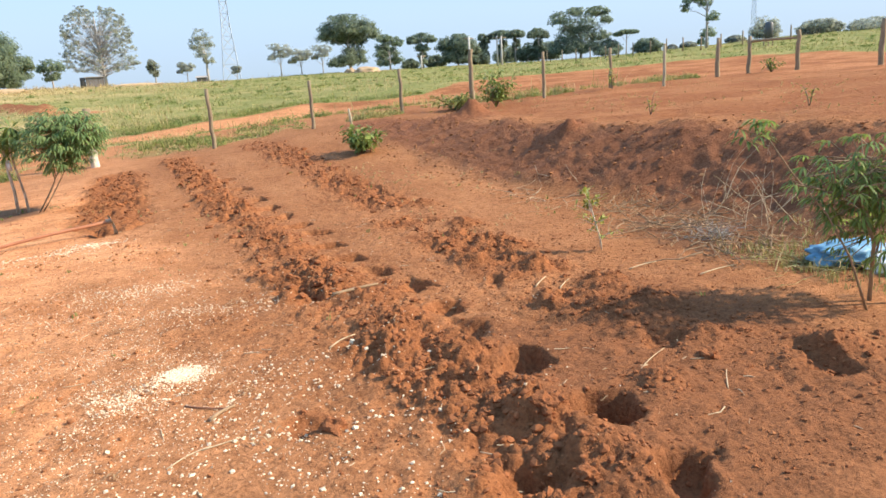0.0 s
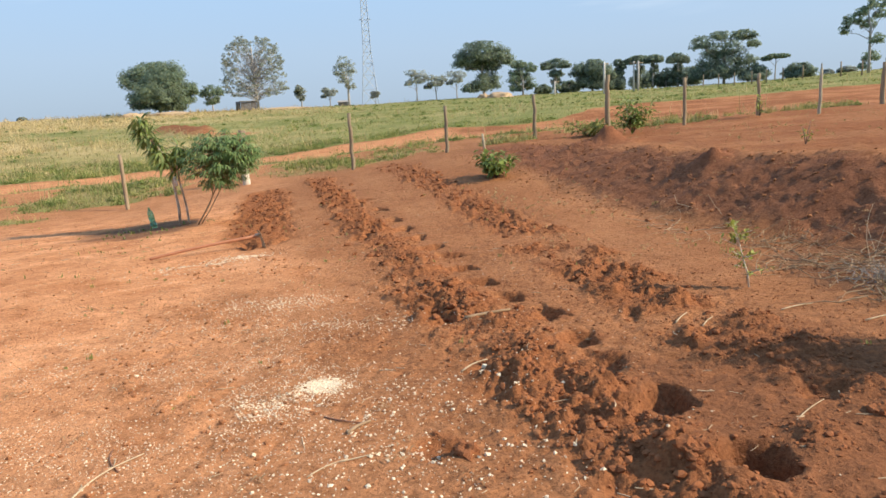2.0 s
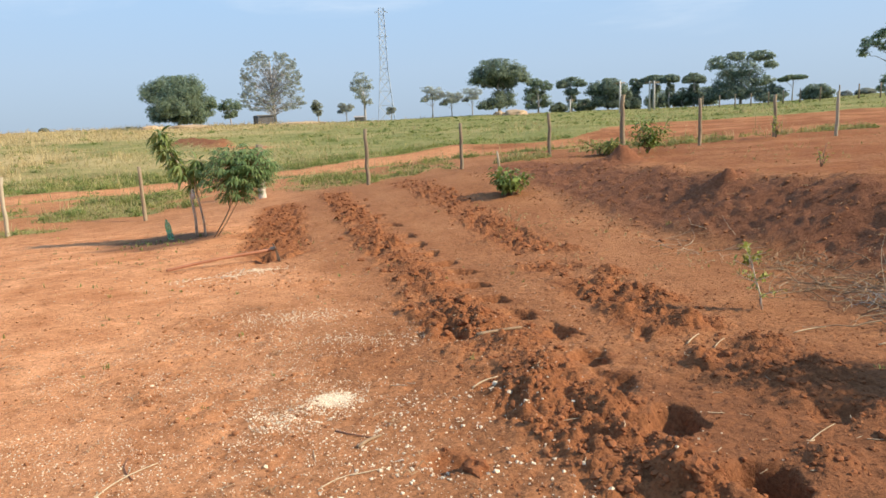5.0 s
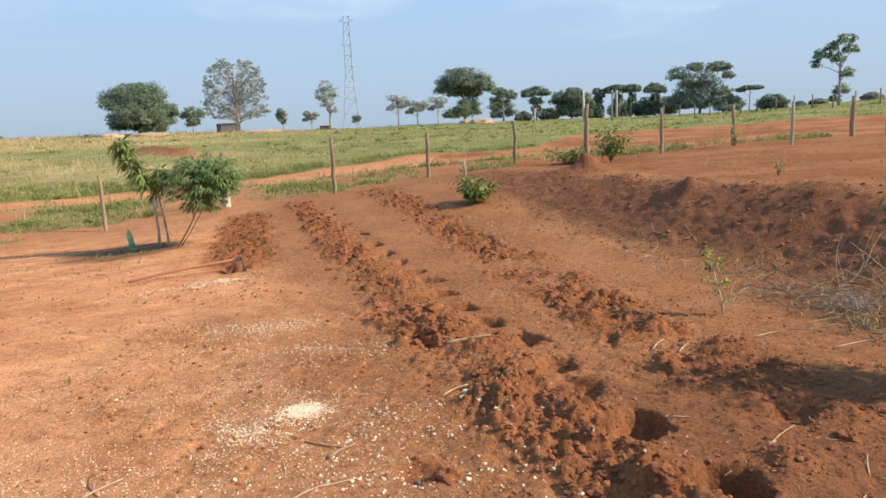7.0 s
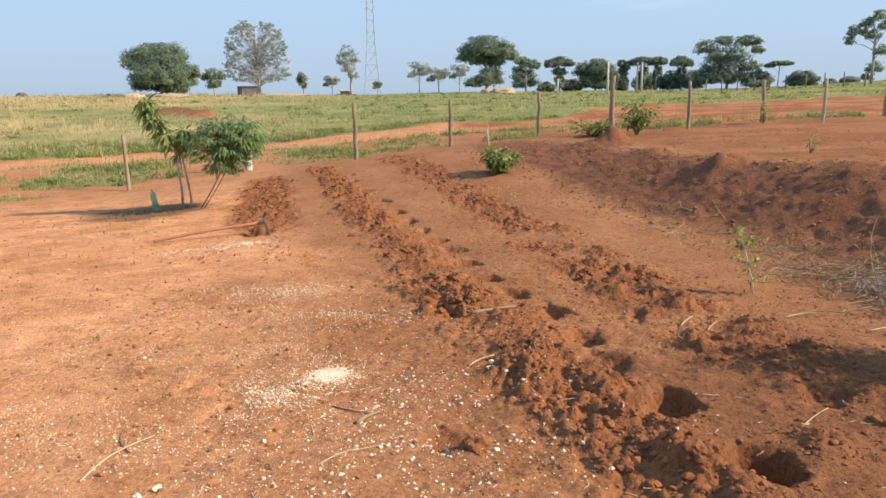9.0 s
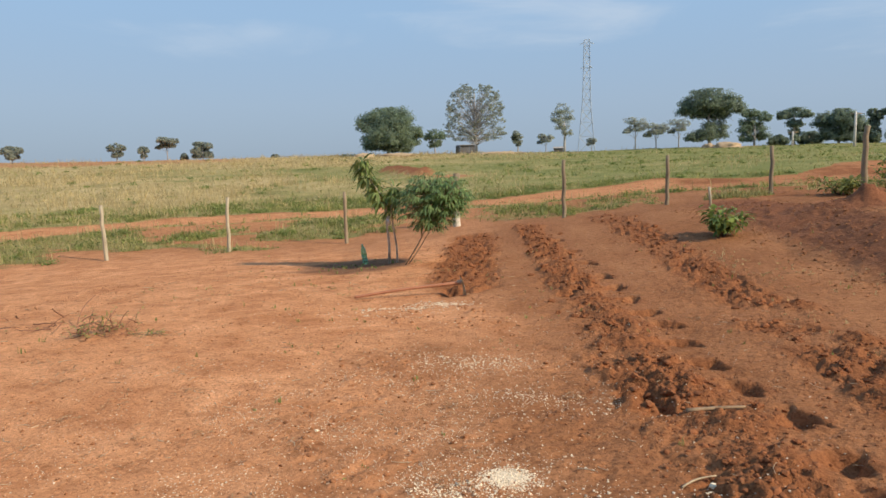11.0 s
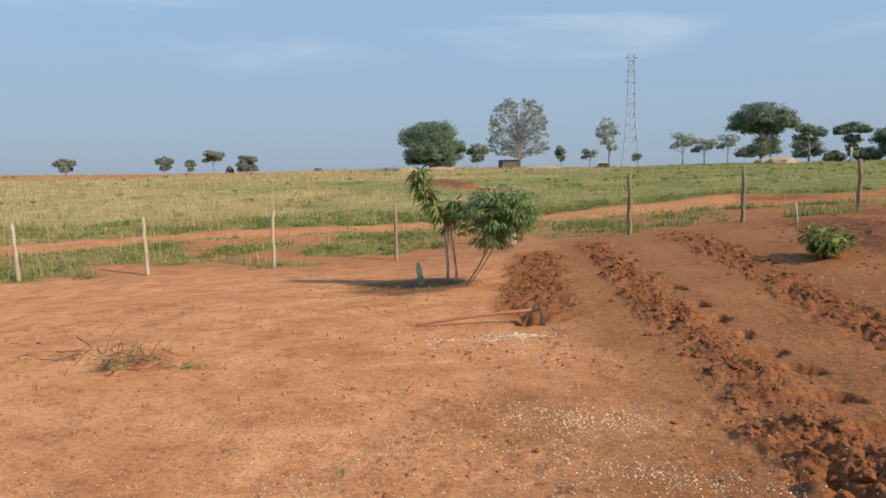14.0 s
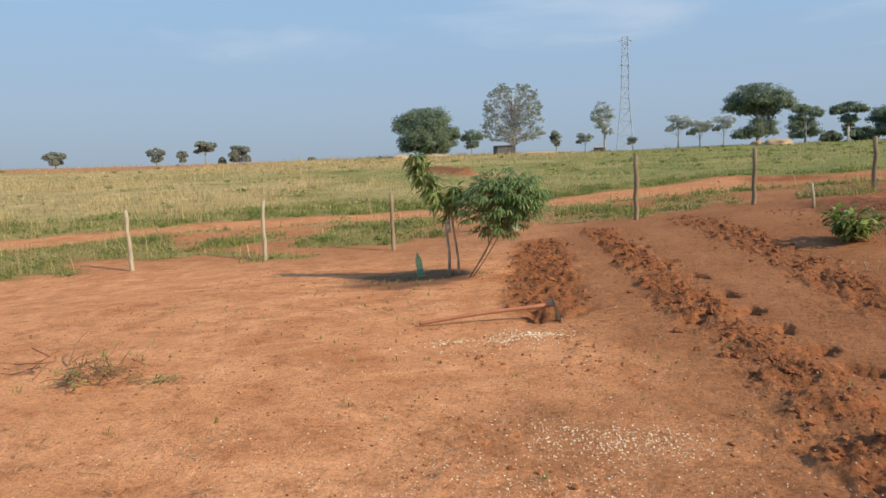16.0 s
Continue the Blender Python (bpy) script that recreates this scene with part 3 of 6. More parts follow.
def cover(x, y):
    """Grass cover 0..1 (before its ragged edge) and how dry it is."""
    r, az = np.hypot(x, y), np.degrees(np.arctan2(x, y))
    rf = np.interp(az, BEARING, FENCE_R)
    wob = (fractal(x, y, 2.2, 4, 61, 0.6) - 0.5) * 3.0
    strip = ease((r - rf + 0.2 + 0.55 * ease((-10 - az) / 8) + wob * 0.35) / 1.0)
    inner, outer = np.interp(az, TRACK_B, TRACK_IN), np.interp(az, TRACK_B, TRACK_OUT)
    track = ease((r - inner + wob * 0.8) / 0.7) * (1 - ease((r - outer + wob * 0.8) / 0.8))
    g = strip * (1 - track)
    patchy = fractal(x, y, 3.5, 4, 71, 0.6)
    between = (r < inner)
    g = g * np.where(between, 0.12 + 0.95 * ease((patchy - 0.47 + 0.04 * ease((-16 - az) / 8) + 0.10 * ease((-30 - az) / 5)) / 0.08), 0.72 + 0.4 * ease((patchy - 0.3) / 0.3))
    # left of the row of trees the pasture turns to straw, on the right it stays green
    lean = ease((8 - az) / 40)
    dry = np.clip(lean * 0.85 + (fractal(x, y, 9.0, 5, 81, 0.65) - 0.5) * (0.8 + 1.8 * lean) + ease((r - 70) / 60) * 0.35 * lean, 0, 1)
    dry = dry + 0.7 * lean * ease((fractal(x, y, 12.0, 4, 83, 0.6) - 0.46) / 0.10) - 0.35 * lean
    dry = dry + 0.6 * ease((-29 - az) / 6) * ease((r - 36) / 6) * (1 - ease((r - 58) / 14)) + 0.5 * lean * ease((r - 66) / 14)
    dry = np.clip(dry * (0.25 + 0.75 * ease((r - outer - 1.5 + wob) / 7)), 0, 1)
    # the verge is lush below the left-hand pasture and half withered towards the corner post
    withered = ease((az + 18) / 8)
    dry = np.where(between, dry * 0.45 + withered * (0.35 + 1.2 * (fractal(x, y, 1.8, 3, 89) - 0.4)), dry)
    dry = np.clip(dry, 0, 1)
    g = g * np.where(between, 1 - 0.28 * withered, 1.0)
    # towards the far left the land is grazed bare
    g = g * (1 - 0.62 * ease((r - 92 + 14 * (fractal(x, y, 16.0, 4, 87) - 0.5)) / 10) * ease((-20 - az) / 8))
    # a scraped strip of red soil in the pasture
    d, _ = off_line(x, y, [(-12.2, 51.5), (-8.6, 46), (-5.5, 43)])
    g = g * (0.22 + 0.78 * ease((d - 0.8 + wob * 0.7) / 0.9))
    return np.clip(g, 0, 1), dry


def stops(*legs):
    """Grid lines from legs of (start, end, first step, growth)."""
    out = []
    for start, end, step, growth in legs:
        p, s = start, step
        while p < end if end > start else p > end:
            out.append(p)
            p += s if end > start else -s
            s *= growth
        out.append(end)
    return np.array(sorted(set(round(v, 5) for v in out)))


def build_ground():
    gx = stops((0.3, 3.3, 0.0145, 1), (0.28, -2.0, 0.028, 1), (-2.03, -2500, 0.03, 1.045), (3.32, 7.2, 0.034, 1), (7.24, 2500, 0.05, 1.045))
    gy = stops((1.4, 4.4, 0.0150, 1), (4.42, 18, 0.019, 1.0095), (18.05, 2500, 0.12, 1.04), (1.38, -600, 0.02, 1.08))
    nx, ny = len(gx), len(gy)
    X, Y = np.meshgrid(gx, gy)
    x, y = X.ravel(), Y.ravel()
    z = height(x, y)
    i = (np.arange(ny - 1)[:, None] * nx + np.arange(nx - 1)).ravel()
    faces = np.stack([i, i + 1, i + nx + 1, i + nx], 1)
    me = array_mesh("ground", np.stack([x, y, z], 1), faces, M_GROUND)
    a, b, c = rows_mask(x, y)
    pits = np.zeros(len(x))
    for hx, hy, hr, hh in PITS + HEAPS:
        pits = np.maximum(pits, 1 - ease((np.hypot(x - hx, y - hy) / hr - 0.8) / 0.7))
    g, dry = cover(x, y)
    foot = np.interp(y, FOOT_Y, FOOT_X)
    # slope turned away from the sun, its shade put into the colour
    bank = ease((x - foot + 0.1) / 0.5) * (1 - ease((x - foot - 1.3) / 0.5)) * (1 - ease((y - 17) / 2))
    # damp ring under the mango, enlarged to thicken the tree's shadow in colour
    damp_shade = 1 - ease((np.hypot((x + 3.35) / 1.15, (y - 11.65) / 1.1) + (fractal(x, y, 0.3, 3, 91) - 0.5) * 0.6 - 0.6) / 0.5)
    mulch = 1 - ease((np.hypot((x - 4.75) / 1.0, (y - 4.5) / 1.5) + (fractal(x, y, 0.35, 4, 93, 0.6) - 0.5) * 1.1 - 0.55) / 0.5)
    wide = np.maximum(*[1 - ease((off_line(x, y, ln)[0] - 0.35 + (fractal(x, y, 0.9, 3, 7) - 0.5) * 0.9) / 0.9) for ln in (ROW_MAIN, ROW_SIDE)])
    fringe = (fractal(x, y, 0.9, 4, 161, 0.6) - 0.5) * 1.6
    dugout = ease((x - 1.1 + fringe * 0.5) / 0.5) * (1 - ease((y - 2.4 - 0.25 * (x - 1.5) + fringe) / 1.0)) * (1 - ease((x - 2.9 + fringe) / 0.7)) * ease((y - 0.4 + fringe) / 1.2)
    wide = np.maximum(wide, 1.4 * dugout) * ease((y + 0.6) / 0.8)
    pale = ease((1.05 - x + (fractal(x, y, 1.5, 4, 9, 0.6) - 0.5) * 2.6) / 3.0) * (1 - g) * (1 - ease((y - 12) / 5) * 0.6)
    pale = pale * (1 - 0.5 * ease((y - 5.5) / 5) * ease((x + 2.2) / 1.5))
    terr = ease((x - foot - 1.6) / 1.0)
    pale = np.maximum(pale * (1 - terr), terr * 0.10 * ease((fractal(x, y, 3.0, 4, 19) - 0.45) / 0.2))
    r, az = np.hypot(x, y), np.degrees(np.arctan2(x, y))
    lane = ease((r - np.interp(az, TRACK_B, TRACK_IN) + 0.3) / 0.8) * (1 - ease((r - np.interp(az, TRACK_B, TRACK_OUT)) / 0.8))
    pale = np.maximum(pale, lane * (0.75 - 0.15 * ease((az - 2) / 12)))
    scarp, _ = off_line(x, y, [(-12.2, 52), (-8.6, 46.5)])
    pits = np.maximum(pits, 0.7 - 0.7 * ease((scarp - 0.8) / 1.0))
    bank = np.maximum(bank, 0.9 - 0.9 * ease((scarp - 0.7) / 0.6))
    # crest heaps share the bank's painted shade
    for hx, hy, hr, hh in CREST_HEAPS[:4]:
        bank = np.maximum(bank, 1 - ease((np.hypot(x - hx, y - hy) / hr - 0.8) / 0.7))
    verge = (r < np.interp(az, TRACK_B, TRACK_IN))
    for key, val in (("grass", g * np.where(verge, 0.46, 0.75)), ("pale", pale * np.clip(1 - 0.62 * wide, 0, 1)), ("turned", np.maximum.reduce([a, b, c, pits, wide * 0.32, 0.9 * dugout, terr * (1 - g) * (0.35 + 0.65 * ease((fractal(x, y, 1.4, 4, 29, 0.65) - 0.38) / 0.22))])), ("damp_shade", np.maximum.reduce([damp_shade * 0.7, 0.42 * mulch, 0.22 * dugout])), ("dry", dry), ("bank", bank * 0.78)):
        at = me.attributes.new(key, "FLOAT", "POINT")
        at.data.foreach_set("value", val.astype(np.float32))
    return tagged(new("ground", me), "red sandy soil plot with dug rows and pasture beyond", "ground", kind="structure")


def ground_at(x, y):
    return float(height(np.array([x]), np.array([y]))[0])


build_ground()


# ---------------------------------------------------------------- fence
def post(at, high, radius, mat, label, lean=(0.0, 0.0), sides=8):
    """A fence post, a little crooked, with an uneven sawn top."""
    rnd = random.Random(int(at[0] * 1000))
    z = ground_at(*at)
    ob = thing("fence_post", (*at, z), label, "post", "posts of the boundary fence")
    sh = Shape()
    n = 7
    pts = [(lean[0] * k / n * high + rnd.uniform(-1, 1) * radius * 0.34, lean[1] * k / n * high + rnd.uniform(-1, 1) * radius * 0.22, -0.25 + (high + 0.25) * k / n) for k in range(n + 1)]
    sh.tube(pts, [radius * (1.1 - 0.22 * k / n + rnd.uniform(-0.06, 0.06)) for k in range(n + 1)], sides)
    stem = part("stake", sh.mesh("stake", mat), ob)
    cut = Shape()
    top = Vector(pts[-1])
    cut.tube([top - Vector((0, 0, 0.02)), top + Vector((0.0, 0.0, 0.012))], [radius * 0.9, radius * 0.72], sides)
    part("sawn_top", cut.mesh("sawn_top", M_POST), stem)
    return ob


WEATHERED = "weathered grey wooden fence post at the edge of the plot"
post((-15.0, 12.4), 1.2, 0.047, M_PALE, "pale concrete fence post beside the pasture track")
post((-12.45, 13.31), 1.22, 0.047, M_PALE, "pale leaning fence post beside the pasture track", (-0.09, 0))
post((-10.04, 14.30), 1.27, 0.045, M_PALE, "pale leaning fence post beside the pasture track", (-0.06, 0))
post((-7.62, 15.50), 1.30, 0.042, M_PALE, "slim pale fence post at the edge of the plot")
post((-5.06, 16.70), 1.30, 0.045, M_POST, "slim grey wooden fence post behind the young mango tree")
post((-2.47, 18.40), 1.42, 0.105, M_GREYPALE, "thick pale corner post with a ragged base")
post((0.39, 18.30), 1.50, 0.055, M_POST, WEATHERED)
post((3.10, 19.00), 1.30, 0.05, M_POST, WEATHERED)
post((5.93, 19.80), 1.28, 0.055, M_POST, WEATHERED)
post((7.95, 19.10), 1.62, 0.075, M_POST, "tall thick wooden fence post behind a bush", (0.01, 0))
post((9.92, 18.25), 1.33, 0.05, M_POST, WEATHERED)
post((12.77, 19.10), 1.25, 0.055, M_POST, WEATHERED)
post((14.00, 18.00), 1.28, 0.05, M_PALE, "pale wooden fence post on the upper terrace")
post((17.45, 19.65), 1.30, 0.075, M_POST, WEATHERED)
post((19.56, 20.45), 1.30, 0.075, M_POST, "wooden gatepost carrying a top rail")
post((20.35, 19.00), 1.36, 0.08, M_POST, "wooden gatepost carrying a top rail")
post((20.5, 15.9), 1.40, 0.08, M_POST, WEATHERED)


def rail(a, b, high):
    ob = thing("gate_rail", (*a, ground_at(*a) + high), "rough grey wooden rail between two gateposts", "rail")
    d = Vector((b[0] - a[0], b[1] - a[1], ground_at(*b) - ground_at(*a)))
    sh = Shape()
    sh.tube([d * t + Vector((0, 0, 0.02 * math.sin(5 * t))) for t in (-0.05, 0.2, 0.45, 0.7, 1.05)], [0.05, 0.047, 0.05, 0.045, 0.04], 8)
    part("rail_pole", sh.mesh("rail_pole", M_POST), ob)


rail((19.56, 20.45), (20.35, 19.00), 1.12)


# ---------------------------------------------------------------- young trees and bushes in the plot
def mango():
    x, y = -2.75, 11.78
    ob = thing("young_mango_tree", (x, y, ground_at(x, y) - 0.02), "young mango tree with glossy drooping leaves", "tree")
    rnd = random.Random(4)
    tr = Shape()
    stems = [[(0, 0, 0), (0.0, 0.02, 0.35), (-0.03, 0.0, 0.72), (-0.04, 0.02, 1.0), (-0.14, 0.0, 1.25), (-0.34, 0.02, 1.55), (-0.46, 0.0, 1.84)],
             [(0.14, 0.04, 0.0), (0.13, 0.04, 0.3), (0.09, 0.02, 0.62), (0.05, 0.0, 0.95), (0.08, -0.03, 1.18), (0.13, 0.0, 1.34)],
             [(-0.04, 0.02, 0.98), (-0.20, 0.05, 1.16), (-0.32, 0.1, 1.36)]]
    radii = [[0.026, 0.024, 0.022, 0.020, 0.016, 0.012, 0.006], [0.021, 0.019, 0.017, 0.015, 0.010, 0.006], [0.014, 0.011, 0.006]]
    for s, r in zip(stems, radii):
        tr.tube(s, r, 7)
    bole = part("trunk", tr.mesh("trunk", M_PATCHBARK), ob)
    lf = Shape()
    tufts = [((-0.46, 0, 1.84), 22, 0.30), ((-0.42, 0.06, 1.70), 14, 0.30), ((-0.34, -0.08, 1.55), 18, 0.31), ((-0.26, 0.14, 1.42), 16, 0.30), ((-0.16, -0.12, 1.28), 18, 0.29), ((-0.32, 0.22, 1.36), 14, 0.28), ((0.13, 0, 1.36), 22, 0.27), ((0.12, -0.16, 1.22), 18, 0.27), ((0.05, 0.14, 1.08), 16, 0.25), ((0.02, 0, 0.94), 12, 0.22), ((0.2, 0.12, 1.26), 14, 0.25), ((-0.08, -0.22, 1.12), 16, 0.25), ((-0.1, 0.24, 1.16), 14, 0.25)]
    for c, n, ln in tufts:
        c = Vector(c)
        for k in range(int(n * 1.8)):
            az = rnd.uniform(0, math.tau)
            out = Vector((math.cos(az), math.sin(az), 0))
            droop = rnd.uniform(-1.7, -0.15) if rnd.random() < 0.86 else rnd.uniform(0, 0.6)
            d = (out * rnd.uniform(0.5, 1.1) + Vector((0, 0, droop))).normalized()
            b = c + out * rnd.uniform(0.01, 0.05)
            lf.blade(b, b + d * ln * rnd.uniform(0.7, 1.1), ln * rnd.uniform(0.13, 0.19), bow=rnd.uniform(0.02, 0.14), segs=4)
    part("leaves", lf.mesh("leaves", M_MANGO), ob)
    band = Shape()
    band.tube([(0.0, 0.02, 0.70), (0.005, 0.0, 0.78), (-0.01, 0.0, 0.86)], [0.034, 0.036, 0.032], 8)
    part("white_tie", band.mesh("white_tie", M_BAGWHITE), bole, "white rag tied round the stem")


def palmate(sh, at, way, size, rnd, lobes=7):
    """A cassava leaf: narrow lobes fanned out from the end of its stalk."""
    way = Vector(way).normalized()
    side = way.cross(Vector((0, 0, 1)))
    side = side.normalized() if side.length > 1e-3 else Vector((1, 0, 0))
    for k in range(lobes):
        a = (k - (lobes - 1) / 2) * (2.5 / (lobes - 1)) + rnd.uniform(-0.08, 0.08)
        d = way * math.cos(a) + side * math.sin(a) + Vector((0, 0, -0.45 - 0.25 * abs(a) + rnd.uniform(-0.3, 0.3)))
        ln = size * (1.0 - 0.26 * abs(a))
        sh.blade(at, at + d.normalized() * ln, size * 0.125, bow=0.12, segs=3)


def cassava(at, stems, crown, count, size, leaf, label, seed, name="cassava_plant", tip_leaves=0):
    """Bare knobbly stems that fork upwards; leaves on long stalks round their ends."""
    rnd = random.Random(seed)
    ob = thing(name, (*at, ground_at(*at) - 0.02), label, "plant")
    st = Shape()
    for s, r in stems:
        n = len(s)
        st.tube(s, [r * (1 - 0.55 * i / (n - 1)) for i in range(n)], 7)
    part("stems", st.mesh("stems", M_TWIG), ob)
    lf, sk = Shape(), Shape()
    for k in range(count):
        c, (rx, ry, rz) = crown[k % len(crown)]
        while True:
            u = Vector((rnd.uniform(-1, 1), rnd.uniform(-1, 1), rnd.uniform(-1, 1)))
            if 0.15 < u.length < 1:
                break
        p = Vector(c) + Vector((u.x * rx, u.y * ry, u.z * rz))
        out = Vector((u.x, u.y, 0.15 * u.z - 0.1))
        root = Vector(c) + (p - Vector(c)) * 0.35
        sk.tube([root, p], [0.004, 0.003], 4, False)
        palmate(lf, p, out + Vector((rnd.uniform(-.3, .3), rnd.uniform(-.3, .3), 0)), size * rnd.uniform(0.7, 1.15), rnd, rnd.choice((5, 7, 7)))
    for k in range(tip_leaves):
        p = Vector(stems[0][0][-1]) + Vector((rnd.uniform(-0.08, 0.08), rnd.uniform(-0.08, 0.08), rnd.uniform(-0.14, 0.04)))
        palmate(lf, p, (rnd.uniform(-1, 1), rnd.uniform(-1, 1), 0.1), size, rnd, 5)
    tagged(part("twig_mass", sk.mesh("twig_mass", M_TWIG), ob), kind="stuff")
    tagged(part("leaves", lf.mesh("leaves", leaf), ob), kind="stuff")
    return ob


mango()
cassava((-2.40, 11.45), [([(0, 0, 0), (0.14, 0.02, 0.22), (0.30, 0.05, 0.50), (0.48, 0.05, 0.85)], 0.012), ([(0.04, 0.06, 0), (0.22, 0.10, 0.26), (0.40, 0.12, 0.55), (0.66, 0.1, 0.95)], 0.010), ([(0, 0, 0), (0.22, 0, 0.33), (0.34, -0.05, 0.55), (0.34, -0.1, 0.95)], 0.011), ([(0.30, 0.05, 0.5), (0.26, 0.15, 0.8), (0.18, 0.2, 1.1)], 0.010)],
        [((0.52, 0.05, 1.23), (0.56, 0.5, 0.38)), ((0.40, 0.05, 1.00), (0.54, 0.45, 0.42)), ((0.74, 0.05, 1.18), (0.46, 0.4, 0.38))], 560, 0.19, M_CASSAVA, "bushy cassava plant with drooping fingered leaves", 7)
# third stem and fifth crown lobe rise out of view, added to cast shade
cassava((3.86, 2.42), [([(0, 0, 0), (-0.10, 0.06, 0.35), (-0.22, 0.14, 0.62), (-0.44, 0.2, 0.88), (-0.70, 0.22, 1.2)], 0.008), ([(0.16, 0.12, 0), (0.16, 0.12, 0.4), (0.10, 0.2, 0.65), (0.16, 0.26, 0.9)], 0.014), ([(0.3, 0.0, 0), (0.24, 0.02, 0.35), (0.38, 0.0, 0.65), (0.54, -0.10, 0.95), (0.66, -0.16, 1.3), (0.74, -0.2, 1.55)], 0.014)],
        [((0.12, 0.2, 0.86), (0.42, 0.35, 0.24)), ((-0.14, 0.16, 0.74), (0.36, 0.3, 0.22)), ((0.38, 0.05, 0.86), (0.4, 0.35, 0.26)), ((0.2, 0.2, 0.6), (0.36, 0.3, 0.22)), ((0.74, -0.20, 1.52), (0.36, 0.30, 0.30)), ((0.25, 0.15, 0.9), (0.45, 0.3, 0.2)), ((0.1, 0.1, 0.7), (0.4, 0.3, 0.2)), ((0.22, 0.12, 0.46), (0.42, 0.3, 0.20))], 300, 0.13, M_CASSAVA2, "young cassava plant with pale stems beside cut brush", 9, tip_leaves=12)


def bush(at, wide, high, count, leaf, size, label, seed, name="bush", shoots=12):
    rnd = random.Random(seed)
    ob = thing(name, (*at, ground_at(*at) - 0.02), label, "bush")
    st, lf = Shape(), Shape()
    tips = []
    for k in range(shoots):
        a, ln = rnd.uniform(0, math.tau), rnd.uniform(0.5, 1.0)
        tip = Vector((math.cos(a) * wide * 0.5 * rnd.uniform(0.2, 0.95), math.sin(a) * wide * 0.5 * rnd.uniform(0.2, 0.95), high * ln))
        st.tube([(0, 0, 0), tip * 0.5 + Vector((0, 0, 0.1 * high)), tip], [0.012 * min(1, high * 1.6), 0.008 * min(1, high * 1.6), 0.003], 5)
        tips.append(tip)
    for k in range(count):
        tip = rnd.choice(tips)
        p = tip * rnd.uniform(0.35, 1.02) + Vector((rnd.gauss(0, 0.06) * wide, rnd.gauss(0, 0.06) * wide, rnd.gauss(0, 0.05) * high))
        d = Vector((rnd.uniform(-1, 1), rnd.uniform(-1, 1), rnd.uniform(-0.7, 0.5))) + Vector((p.x, p.y, 0)) * 1.2
        lf.blade(p, p + d.normalized() * size * rnd.uniform(0.6, 1.2), size * rnd.uniform(0.25, 0.4), segs=3)
    part("twigs", st.mesh("twigs", M_BARK), ob)
    tagged(part("leaves", lf.mesh("leaves", leaf), ob), kind="stuff")


bush((3.10, 12.8), 1.05, 0.60, 330, M_BUSH, 0.20, "leafy green bush at the foot of the bank", 3)
bush((7.85, 17.1), 1.4, 0.98, 700, M_BUSH, 0.16, "leafy yellow-green bush behind a heap of soil", 5)
bush((6.9, 17.9), 1.5, 0.45, 300, M_GRASS, 0.2, "low weedy shrub by the fence", 6)
bush((12.5, 18.6), 0.4, 0.75, 60, M_LIME, 0.14, "thin weed beside a fence post", 8, "weed", 5)
bush((6.95, 8.9), 0.3, 0.40, 30, M_LIME, 0.075, "spindly yellow seedling on the terrace", 10, "seedling", 4)
bush((8.2, 7.0), 0.35, 0.36, 26, M_LIME, 0.075, "spindly yellow seedling on the terrace", 12, "seedling", 4)
bush((19.8, 19.6), 0.9, 0.5, 160, M_BUSH, 0.16, "small bush beside the gatepost", 14)


def sapling():
    x, y = 3.38, 4.64
    ob = thing("sapling", (x, y, ground_at(x, y) - 0.01), "thin sapling with lime green leaves in bare soil", "sapling")
    rnd = random.Random(2)
    st, lf = Shape(), Shape()
    trunk = [Vector(p) for p in ((0, 0, 0), (-0.015, 0, 0.12), (-0.05, 0.02, 0.26), (-0.09, 0.02, 0.40), (-0.15, 0.02, 0.54))]
    st.tube(trunk, [0.008, 0.007, 0.006, 0.005, 0.003], 6)
    for k in range(20):
        b = trunk[1].lerp(trunk[2], rnd.random()) if k < 6 else trunk[2].lerp(trunk[4], rnd.random())
        a = rnd.uniform(0, math.tau)
        e = b + Vector((math.cos(a), math.sin(a), 0.35)).normalized() * rnd.uniform(0.08, 0.17)
        st.tube([b, e], [0.003, 0.002], 4, False)
        for j in range(10):
            p = b.lerp(e, rnd.uniform(0.2, 1.05))
            d = Vector((rnd.uniform(-1, 1), rnd.uniform(-1, 1), rnd.uniform(-0.5, 0.7))).normalized()
            lf.blade(p, p + d * rnd.uniform(0.035, 0.075), 0.019, segs=3)
    part("stem", st.mesh("stem", M_PALEBARK), ob)
    part("leaves", lf.mesh("leaves", M_LIME), ob)


sapling()


